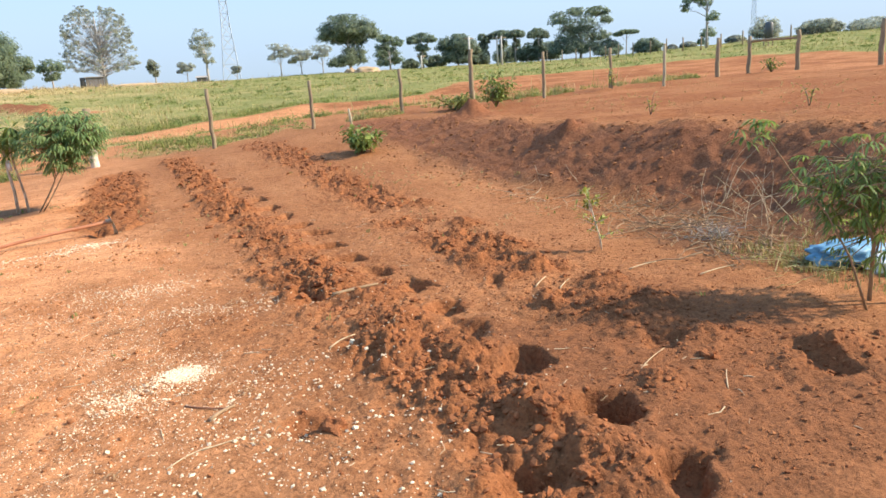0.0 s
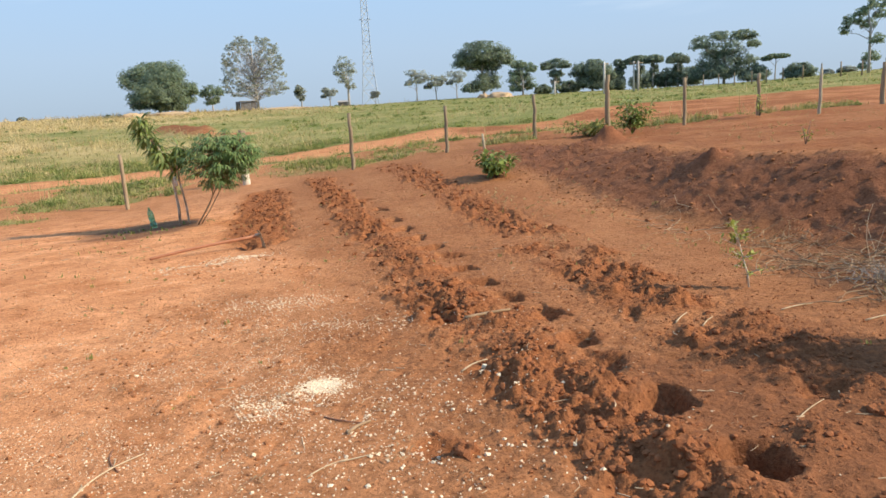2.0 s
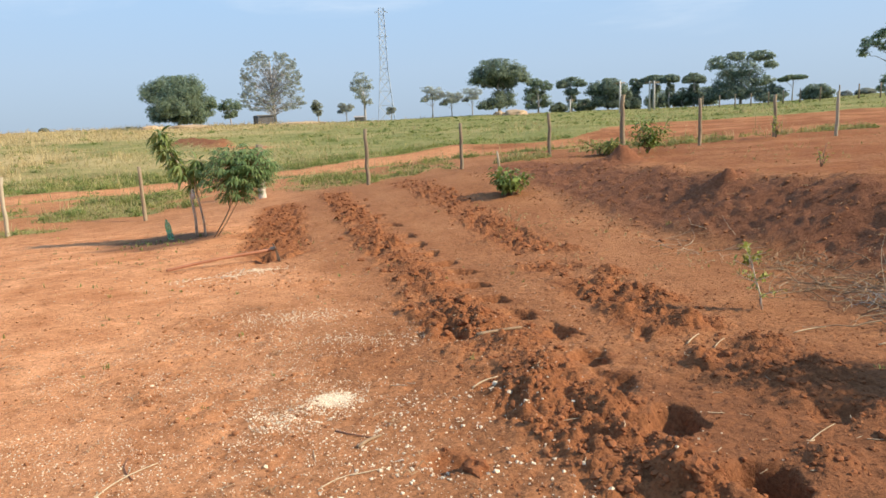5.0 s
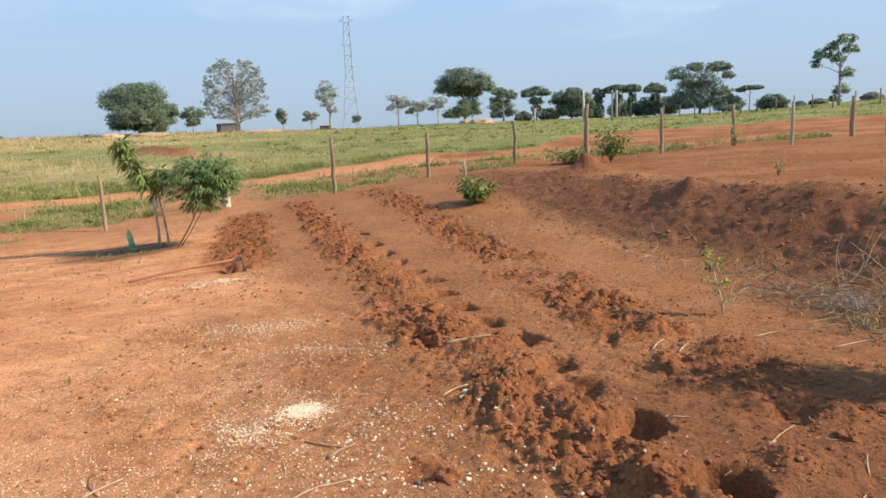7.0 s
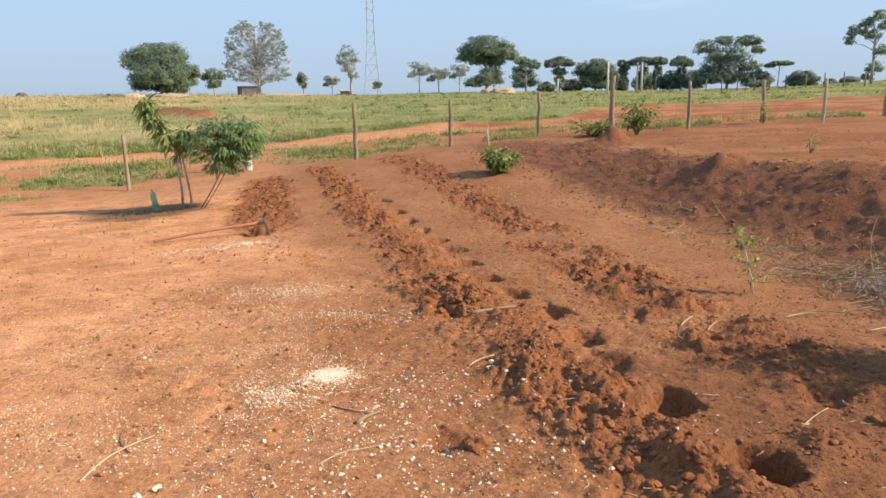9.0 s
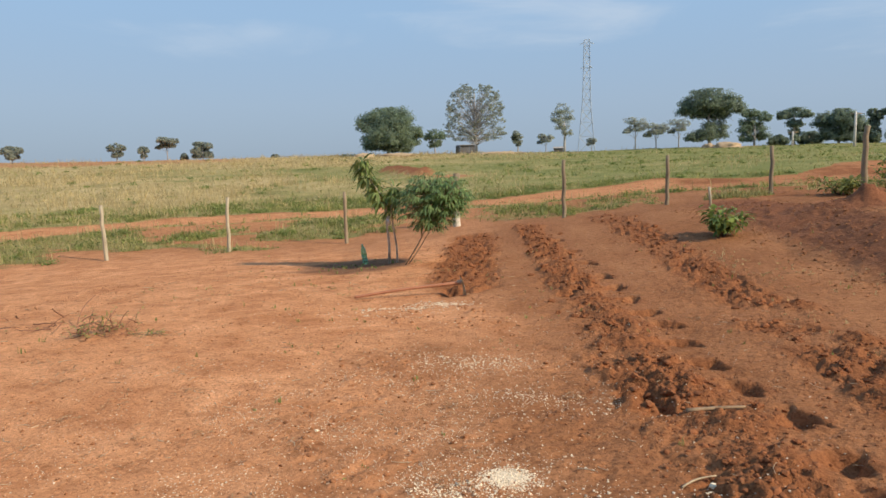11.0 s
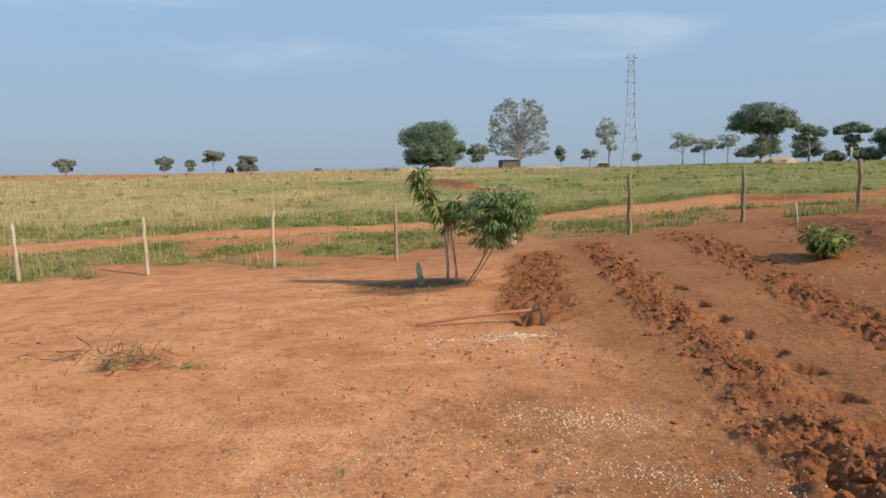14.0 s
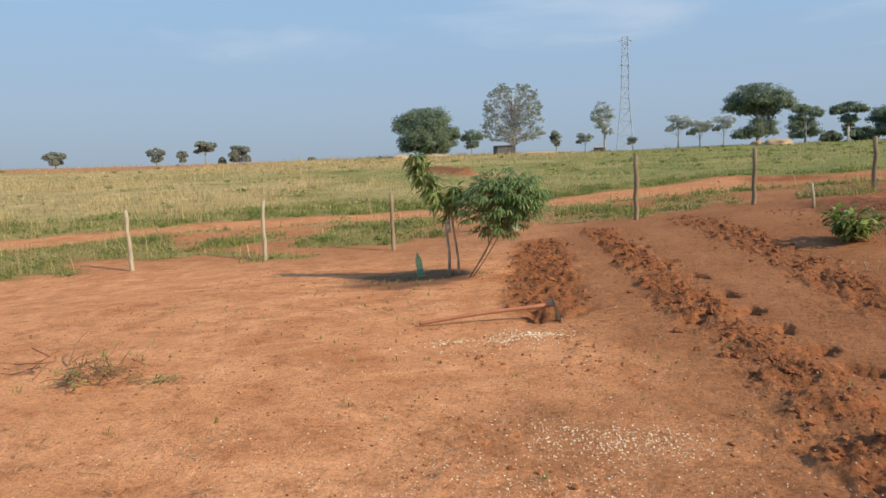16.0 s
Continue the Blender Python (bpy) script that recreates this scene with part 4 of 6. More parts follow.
# ---------------------------------------------------------------- tools and litter
def hoe():
    a, b = Vector((-2.34, 8.22, 0.03)), Vector((-1.06, 8.62, 0.17))
    ob = thing("hoe", (a.x, a.y, ground_at(a.x, a.y)), "hoe with a reddish wooden handle lying on the soil", "hoe")
    d = b - a
    sh = Shape()
    sh.tube([d * t + Vector((0, 0, 0.03 + 0.012 * math.sin(4 * t))) for t in (0, 0.02, 0.25, 0.5, 0.75, 0.98, 1.0)], [0.014, 0.019, 0.02, 0.019, 0.02, 0.022, 0.018], 10)
    part("handle", sh.mesh("handle", M_HANDLE), ob)
    # blade: a tapered steel plate, hung from the socket with its edge in the soil
    u = Vector((d.x, d.y, 0)).normalized()
    s = Vector((-u.y, u.x, 0))
    bl = bmesh.new()
    c = d + Vector((0, 0, 0.03))
    rows = []
    for k in range(6):
        t = k / 5
        w = 0.08 + 0.065 * t
        q = c - u * 0.0 + Vector((0, 0, 0.06 - 0.29 * t)) + u * (0.045 * math.sin(t * 2.2)) - s * 0.1 * t
        rows.append([bl.verts.new(q + s * w * m + u * 0.012 * (1 - m * m)) for m in (-1, -0.5, 0, 0.5, 1)])
    for r0, r1 in zip(rows, rows[1:]):
        for i in range(4):
            bl.faces.new((r0[i], r0[i + 1], r1[i + 1], r1[i]))
    bmesh.ops.solidify(bl, geom=list(bl.faces), thickness=0.005)
    me = bpy.data.meshes.new("blade")
    bl.to_mesh(me)
    bl.free()
    me.materials.append(M_STEEL)
    steel = part("blade", me, ob, "worn steel hoe blade")
    so = Shape()
    so.tube([c - u * 0.04, c + u * 0.015, c + u * 0.03], [0.026, 0.029, 0.024], 10)
    part("socket", so.mesh("socket", M_STEEL), steel)


hoe()


def bottle():
    x, y = -3.22, 11.92
    ob = thing("plastic_bottle", (x, y, ground_at(x, y) - 0.015), "upturned green plastic bottle stuck in damp soil", "bottle")
    ob.matrix_basis = pose(x, y, ground_at(x, y) - 0.015, 0, -9, 30)
    sh = Shape()
    prof = [(0.0, 0.040), (0.008, 0.050), (0.05, 0.052), (0.11, 0.050), (0.115, 0.047), (0.16, 0.047), (0.165, 0.051), (0.24, 0.052), (0.29, 0.044), (0.33, 0.026), (0.355, 0.016)]
    sh.tube([(0, 0, z) for z, r in prof], [r for z, r in prof], 18)
    body = part("body", sh.mesh("body", M_BOTTLE), ob)
    cp = Shape()
    cp.tube([(0, 0, 0.354), (0, 0, 0.36), (0, 0, 0.378), (0, 0, 0.381)], [0.016, 0.018, 0.018, 0.015], 14)
    part("cap", cp.mesh("cap", M_BOTTLE), body)


bottle()


def stick(a, b, radius, mat, label, bend=0.02, name="stick", lift=0.004):
    z = ground_at(*a)
    ob = thing(name, (a[0], a[1], z), label, "stick")
    sh = Shape()
    n = 6
    pts = []
    for k in range(n + 1):
        t = k / n
        x, y = a[0] + (b[0] - a[0]) * t, a[1] + (b[1] - a[1]) * t
        w = bend * math.sin(math.pi * t)
        x, y = x - (b[1] - a[1]) * w, y + (b[0] - a[0]) * w
        pts.append([x - a[0], y - a[1], ground_at(x, y) - z])
    # a stiff stalk bridges the hollows and rests on the high spots
    z0, z1 = pts[0][2], pts[-1][2]
    over = max(p[2] - (z0 + (z1 - z0) * i / n) for i, p in enumerate(pts))
    for i, p in enumerate(pts):
        p[2] = z0 + (z1 - z0) * i / n + over * 0.7 + radius * 0.6 + lift * math.sin(math.pi * i / n)
    sh.tube(pts, [radius * (1 - 0.4 * k / n) for k in range(n + 1)], 6)
    part("stalk", sh.mesh("stalk", mat), ob)


stick((0.93, 4.45), (1.31, 4.57), 0.015, M_TWIG, "thick brown cut stalk lying in the dug row", 0.0, lift=0.004)
stick((2.36, 3.92), (2.52, 4.06), 0.006, M_STRAW, "short pale stalk on the dug row")
stick((2.50, 3.80), (2.66, 3.95), 0.005, M_STRAW, "short pale stalk on the dug row")
stick((-0.16, 2.34), (0.02, 2.46), 0.004, M_STRAW, "thin forked straw stalk on bare soil", 0.06)
stick((-0.02, 2.44), (0.15, 2.49), 0.0035, M_STRAW, "thin forked straw stalk on bare soil", -0.05)
stick((-0.10, 2.96), (0.12, 2.82), 0.005, M_REDTWIG, "dark curved twig on bare soil", -0.06)
stick((0.72, 3.42), (0.90, 3.52), 0.006, M_STRAW, "thin grey twig beside the dug row", 0.08)
stick((2.15, 2.30), (2.42, 2.47), 0.0035, M_STRAW, "thin straw on dug soil")
stick((2.40, 1.95), (2.52, 2.10), 0.0035, M_STRAW, "thin straw on dug soil")
stick((3.55, 3.55), (3.95, 3.62), 0.006, M_STRAW, "pale dry stalk near the cut brush")
stick((3.2, 3.95), (3.5, 4.02), 0.006, M_STRAW, "pale dry stalk near the cut brush")
stick((-1.15, 2.35), (-0.95, 2.75), 0.005, M_STRAW, "forked dry twig on bare soil", 0.1)
stick((-1.02, 2.60), (-1.12, 2.85), 0.004, M_REDTWIG, "forked dry twig on bare soil", 0.1)
stick((0.02, 2.72), (0.14, 2.84), 0.011, M_TWIG, "brown piece of bark on bare soil", 0.05, "bark_piece")


def tangle(at, size, high, count, radius, mat, label, seed, name="twig_pile", flat=0.5, curl=0.5, leaf=None):
    """A heap of thin crooked branches, each of them a part."""
    rnd = random.Random(seed)
    z0 = ground_at(*at)
    ob = thing(name, (*at, z0), label, "brush")
    lf, rows = Shape(), []
    for k in range(count):
        x, y = rnd.gauss(0, size[0] * 0.45), rnd.gauss(0, size[1] * 0.45)
        a, ln = rnd.uniform(0, math.tau), rnd.uniform(0.3, 1.0) * max(size)
        up, rise = rnd.uniform(0, 1) ** 2 * high, rnd.uniform(0, 1) ** (1 / flat) * high
        bx, by, sag = math.cos(a) * ln, math.sin(a) * ln, rnd.uniform(-1, 1) * curl * ln * 0.4
        for i in range(6):
            t = i / 5
            bow = sag * math.sin(math.pi * t)
            rows.append((x + bx * t - by / ln * bow, y + by * t + bx / ln * bow, radius + up * (1 - t) * 0.5 + rise * t * (1.3 - 0.3 * t) + rnd.uniform(-0.01, 0.01)))
    pts = np.array(rows)
    pts[:, 2] += height(pts[:, 0] + at[0], pts[:, 1] + at[1]) - z0
    for k in range(count):
        line = [Vector(p) for p in pts[6 * k:6 * k + 6]]
        r = radius * rnd.uniform(0.5, 1.3)
        sh = Shape()
        sh.tube(line, [r * (1 - 0.7 * i / 5) for i in range(6)], 5, False)
        part("branch", sh.mesh("branch", mat), ob)
        if leaf:
            for j in range(4):
                p = line[rnd.randrange(2, 6)]
                d = Vector((rnd.uniform(-1, 1), rnd.uniform(-1, 1), rnd.uniform(-0.4, 0.6))).normalized()
                lf.blade(p, p + d * rnd.uniform(0.03, 0.08), 0.012, segs=3)
    if leaf:
        tagged(part("withered_leaves", lf.mesh("withered_leaves", leaf), ob), kind="stuff")


tangle((-4.40, 6.22), (0.32, 0.24), 0.24, 46, 0.006, M_REDTWIG, "low pile of dry forked twigs on bare soil", 1, leaf=M_HERB)
tangle((-5.05, 6.30), (0.42, 0.2), 0.30, 14, 0.008, M_REDTWIG, "dry forked branch standing out of the soil", 2)
tangle((-3.8, 6.15), (0.16, 0.12), 0.07, 12, 0.004, M_TWIG, "small clump of withered weeds on bare soil", 4, leaf=M_HERB)
tangle((4.55, 5.0), (0.75, 0.6), 0.26, 80, 0.005, M_TWIG, "heap of dry cut brush at the foot of the bank", 5, "brush_heap", leaf=M_LITTER)
tangle((4.35, 4.0), (0.55, 0.4), 0.20, 60, 0.006, M_TWIG, "heap of brown dry cut stalks", 6, "brush_heap", leaf=M_LITTER)
tangle((4.45, 4.45), (0.26, 0.20), 0.17, 90, 0.003, M_GREYTWIG, "tangled bundle of bleached grey twigs", 16, "brush_heap", 0.6, 1.4)
tangle((4.9, 4.5), (0.5, 0.5), 0.75, 26, 0.0035, M_STRAW, "tall dry arching stems at the foot of the bank", 7, "dry_shrub", 1.5, 0.8)
tangle((4.4, 3.3), (0.5, 0.35), 0.16, 70, 0.004, M_HAY, "matted yellow grass under the cassava plant", 8, "brush_heap", leaf=M_HERB)
tangle((4.75, 6.1), (0.45, 0.5), 0.10, 34, 0.0045, M_TWIG, "scattered dry brush at the foot of the bank", 9, "brush_heap", leaf=M_LITTER)
tangle((4.15, 7.4), (0.5, 0.6), 0.06, 22, 0.004, M_STRAW, "few dry straws at the foot of the bank", 18, "dry_straws")


def bag():
    x, y = 4.62, 3.12
    ob = thing("plastic_bag", (x, y, ground_at(x, y) - 0.015), "crumpled blue and white plastic sack on the ground", "bag")
    for name, mat, c, r, seed in (("blue_sack", M_BAG, (0.04, 0.12, 0.08), (0.32, 0.20, 0.10), 3), ("white_sack", M_BAGWHITE, (0.28, -0.16, 0.05), (0.32, 0.20, 0.075), 8)):
        bm = bmesh.new()
        bmesh.ops.create_icosphere(bm, subdivisions=4, radius=1)
        for v in bm.verts:
            k = 0.92 + 0.40 * noise.noise(v.co * 2.2 + Vector((seed, 0, 0))) + 0.38 * abs(noise.noise(v.co * 4.5 + Vector((0, seed, 0)))) + 0.12 * noise.noise(v.co * 11)
            v.co = Vector((v.co.x * r[0] * k + c[0], v.co.y * r[1] * k + c[1], max(v.co.z * r[2] * k + c[2], 0.0)))
        me = bpy.data.meshes.new(name)
        bm.to_mesh(me)
        bm.free()
        me.materials.append(mat)
        me.polygons.foreach_set("use_smooth", [True] * len(me.polygons))
        part(name, me, ob)


bag()


def stake():
    x, y = 3.72, 16.71
    ob = thing("marker_stake", (x, y, ground_at(x, y)), "short pale marker stake behind a bush", "stake")
    sh = Shape()
    sh.tube([(0, 0, -0.1), (-0.02, 0, 0.25), (-0.05, 0, 0.5)], [0.03, 0.03, 0.026], 6)
    part("stake_pole", sh.mesh("stake_pole", M_PALE), ob)


stake()


# ---------------------------------------------------------------- trees on the skyline
def at_bearing(az, r):
    return r * math.sin(radians(az)), r * math.cos(radians(az))


# outline of each kind of crown as lobes: place across and up, half-width and half-height, in half-widths and heights of the tree
CROWNS = {
    "dome": ([(-0.10, 0.68, 0.78, 0.30), (0.26, 0.62, 0.64, 0.30), (-0.56, 0.60, 0.42, 0.26), (0.05, 0.36, 0.78, 0.32), (0.62, 0.34, 0.36, 0.28), (-0.30, 0.26, 0.50, 0.24), (0.30, 0.18, 0.52, 0.18), (0.90, 0.42, 0.14, 0.14)], 1.2, 0.0),
    "great": ([(0.0, 0.73, 0.76, 0.26), (-0.52, 0.64, 0.46, 0.20), (0.50, 0.64, 0.48, 0.21), (-0.15, 0.58, 0.44, 0.18), (0.20, 0.56, 0.40, 0.18), (0.16, 0.28, 0.36, 0.26), (-0.10, 0.22, 0.30, 0.20), (-0.46, 0.17, 0.24, 0.10)], 1.2, 0.0),
    "umbrella": ([(0.0, 0.80, 0.74, 0.20), (-0.55, 0.74, 0.42, 0.13), (0.55, 0.74, 0.42, 0.13), (0.02, 0.54, 0.50, 0.14), (0.05, 0.36, 0.36, 0.14), (0.05, 0.18, 0.24, 0.10)], 1.0, 0.05),
    "flat": ([(0.0, 0.84, 0.88, 0.16), (-0.5, 0.80, 0.46, 0.12), (0.55, 0.82, 0.42, 0.14), (0.1, 0.56, 0.40, 0.20), (0.0, 0.30, 0.32, 0.22)], 1.0, 0.0),
    "parasol": ([(0.05, 0.90, 0.75, 0.09), (-0.55, 0.82, 0.44, 0.07), (0.6, 0.86, 0.38, 0.07)], 0.9, 0.05),
    "ball": ([(0.0, 0.68, 0.70, 0.28), (0.5, 0.66, 0.42, 0.20), (-0.55, 0.62, 0.38, 0.20), (-0.1, 0.36, 0.42, 0.20), (0.3, 0.40, 0.30, 0.14)], 0.75, 0.0),
    "lumpy": ([(-0.2, 0.82, 0.55, 0.16), (0.45, 0.72, 0.42, 0.18), (0.0, 0.62, 0.60, 0.22), (-0.45, 0.48, 0.48, 0.24), (0.1, 0.36, 0.66, 0.28), (0.45, 0.26, 0.40, 0.20), (-0.4, 0.24, 0.45, 0.18)], 0.85, 0.0),
    "oval": ([(-0.1, 0.82, 0.62, 0.17), (0.30, 0.72, 0.60, 0.20), (-0.45, 0.66, 0.48, 0.20), (0.1, 0.52, 0.72, 0.18), (0.3, 0.40, 0.45, 0.12)], 0.62, 0.15),
    "spray": ([(-0.35, 0.78, 0.55, 0.15), (0.35, 0.74, 0.60, 0.15), (0.0, 0.60, 0.70, 0.12), (-0.6, 0.52, 0.3, 0.08)], 0.5, 0.0),
    "mound": ([(0.0, 0.60, 0.70, 0.38), (0.45, 0.42, 0.50, 0.36), (-0.48, 0.40, 0.50, 0.34), (0.0, 0.24, 0.90, 0.24)], 1.0, 0.0),
    "spread": ([(-0.62, 0.74, 0.38, 0.18), (-0.12, 0.86, 0.30, 0.14), (0.50, 0.84, 0.40, 0.13), (0.80, 0.70, 0.20, 0.10), (0.05, 0.62, 0.55, 0.22), (-0.38, 0.46, 0.50, 0.30), (0.15, 0.32, 0.50, 0.30), (-0.20, 0.22, 0.60, 0.20), (0.62, 0.40, 0.36, 0.14), (-0.75, 0.22, 0.28, 0.18)], 0.9, 0.0),
    "slim": ([(0.42, 0.90, 0.50, 0.10), (0.0, 0.82, 0.45, 0.10), (0.60, 0.76, 0.38, 0.09), (-0.45, 0.72, 0.46, 0.10), (-0.72, 0.60, 0.26, 0.08), (0.10, 0.66, 0.40, 0.09), (0.50, 0.45, 0.34, 0.09), (0.30, 0.24, 0.42, 0.09), (0.10, 0.12, 0.26, 0.08)], 0.6, 0.25),
}
BOLE = {"dome": 0.25, "great": 0.42, "umbrella": 0.55, "flat": 0.6, "parasol": 0.62, "ball": 0.3, "lumpy": 0.3, "oval": 0.34, "spray": 0.4, "mound": 0.15, "spread": 0.3, "slim": 0.62, "open": 0.3}


def crown_lobes(style, rnd):
    if style != "open":
        return CROWNS[style]
    # a tall airy crown: many small tufts in tiers, widest low down
    lobes = []
    for k in range(340):
        v = rnd.uniform(0.22, 0.97)
        reach = np.interp(v, [0.2, 0.3, 0.45, 0.6, 0.8, 0.92, 1.0], [0.55, 0.98, 0.90, 0.92, 0.80, 0.50, 0.15])
        u = reach * rnd.uniform(0, 1) ** 0.6 * rnd.choice([-1, 1])
        lobes.append((u, v - 0.02, rnd.uniform(0.05, 0.16), rnd.uniform(0.018, 0.040)))
    return lobes, 0.20, 0.02


def far_tree(az, r, elt, wide, style, leaf, label, seed, group="trees along the skyline"):
    """A grown tree: tapered trunk, limbs to the lobes of its crown, and lobes built up from clumps of small leaves."""
    rnd = np.random.RandomState(seed)
    lobes, fill, root = crown_lobes(style, rnd)
    W = r * radians(wide)
    x, y = at_bearing(az + root * wide * 0.5, r)
    z = ground_at(x, y)
    H = 1.5 + math.tan(radians(elt)) * r - z
    ob = thing("tree", (x, y, z - 0.1), label, "tree", group, -az)
    half, clumps, hubs = W * 0.5, [], []
    for u, v, w, h in lobes:
        # lobes lie round the trunk: those near the middle may sit before or behind it
        deep = (rnd.uniform(-1, 1) * (0.75 - 0.5 * abs(u))) * half
        c = np.array([(u - root) * half, deep, v * H])
        rad = np.array([w * half, max(w * half, 0.35 * half if style != "open" else 0), h * H])
        hubs.append((c, rad))
        size = 0.34 * min(rad[0], max(rad[2], 0.35 * rad[0])) + 0.03 * half
        n = 3 if style == "open" else int(np.clip(3.4 * rad[0] * (rad[1] + rad[2]) / size ** 2 * fill, 8, 110))
        d = rnd.normal(size=(n, 3))
        d /= np.linalg.norm(d, axis=1, keepdims=True)
        d[:, 2] = np.where(d[:, 2] < -0.35, -0.35 - 0.25 * (d[:, 2] + 0.35), d[:, 2])
        q = c + d * rad * rnd.uniform(0.55, 0.93, (n, 1)) - np.array([0, 0, size * 0.3])
        clumps += [(p, e, size * s) for p, e, s in zip(q, d, rnd.uniform(0.7, 1.3, n))]
    tr = Shape()
    bole = BOLE[style] * H
    thick = H * {"slim": 0.012, "parasol": 0.012, "open": 0.015, "spray": 0.013}.get(style, 0.020) + 0.04
    bend = rnd.normal(size=2) * W * 0.015
    top = (bend[0] * 1.6 - root * half * 0.5, bend[1], bole + (H - bole) * (0.8 if style == "open" else 0.55))
    tr.tube([(0, 0, -0.3), (bend[0] * 0.4, bend[1] * 0.4, bole * 0.5), (bend[0], bend[1], bole), top], [thick * 1.3, thick, thick * 0.85, thick * 0.3], 7)
    for c, rad in hubs:
        fork = c[2] * rnd.uniform(0.5, 0.72) if style == "open" else min(bole * rnd.uniform(0.75, 1.15), max(c[2] * 0.75, 0.12 * H))
        start = Vector((bend[0] * min(fork / bole, 1.3), bend[1] * min(fork / bole, 1.3), fork))
        end = Vector(c) - Vector((0, 0, rad[2] * 0.3))
        mid = start.lerp(end, 0.5) + Vector((0, 0, 0.10 * (end - start).length))
        k = 0.30 if style == "open" else 0.8
        tr.tube([start, mid, end], [thick * 0.50 * k, thick * 0.32 * k, thick * 0.14 * k], 5, False)
        for j in range(1 if style == "open" else 3):
            e = Vector(c + rnd.normal(size=3) * rad * 0.5)
            tr.tube([mid.lerp(end, rnd.uniform(0.3, 1)), e], [thick * 0.16 * k, thick * 0.05], 4, False)
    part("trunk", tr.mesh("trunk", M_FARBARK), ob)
    # leaves: small bent quads that follow the roundness of their clump
    P, N = [], []
    small = (0.0014 if style == "open" else 0.0019) * r
    for p, e, s in clumps:
        m = int(np.clip(3.6 * (s / small) ** 1.6 * fill, 12, 110))
        g = rnd.normal(size=(m, 3))
        g /= np.linalg.norm(g, axis=1, keepdims=True)
        P.append(p + g * s * rnd.uniform(0.3, 1.0, (m, 1)) * np.array([1, 1, 0.7]))
        N.append(0.7 * g + 0.7 * e + np.array([0, 0, 0.45]))
    P, N = np.concatenate(P), np.concatenate(N)
    P[:, 2] *= 0.985 * H / np.percentile(P[:, 2], 99.5)
    P[:, 2] = np.maximum(np.where(P[:, 2] > 0.96 * H, 0.96 * H + 0.35 * (P[:, 2] - 0.96 * H), P[:, 2]), 0.04 * H)
    n = len(P)
    size = small * rnd.uniform(0.6, 1.35, n)
    nrm = N + rnd.normal(size=(n, 3)) * 0.45
    nrm /= np.linalg.norm(nrm, axis=1, keepdims=True)
    a = np.cross(nrm, rnd.normal(size=(n, 3)))
    a /= np.linalg.norm(a, axis=1, keepdims=True)
    b = np.cross(nrm, a)
    s = size[:, None]
    quad = np.stack([P - a * s, P - b * s * 0.6 + nrm * s * 0.15, P + a * s, P + b * s * 0.6 + nrm * s * 0.1], 1).reshape(-1, 3)
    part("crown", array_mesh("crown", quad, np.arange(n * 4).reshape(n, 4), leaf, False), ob)


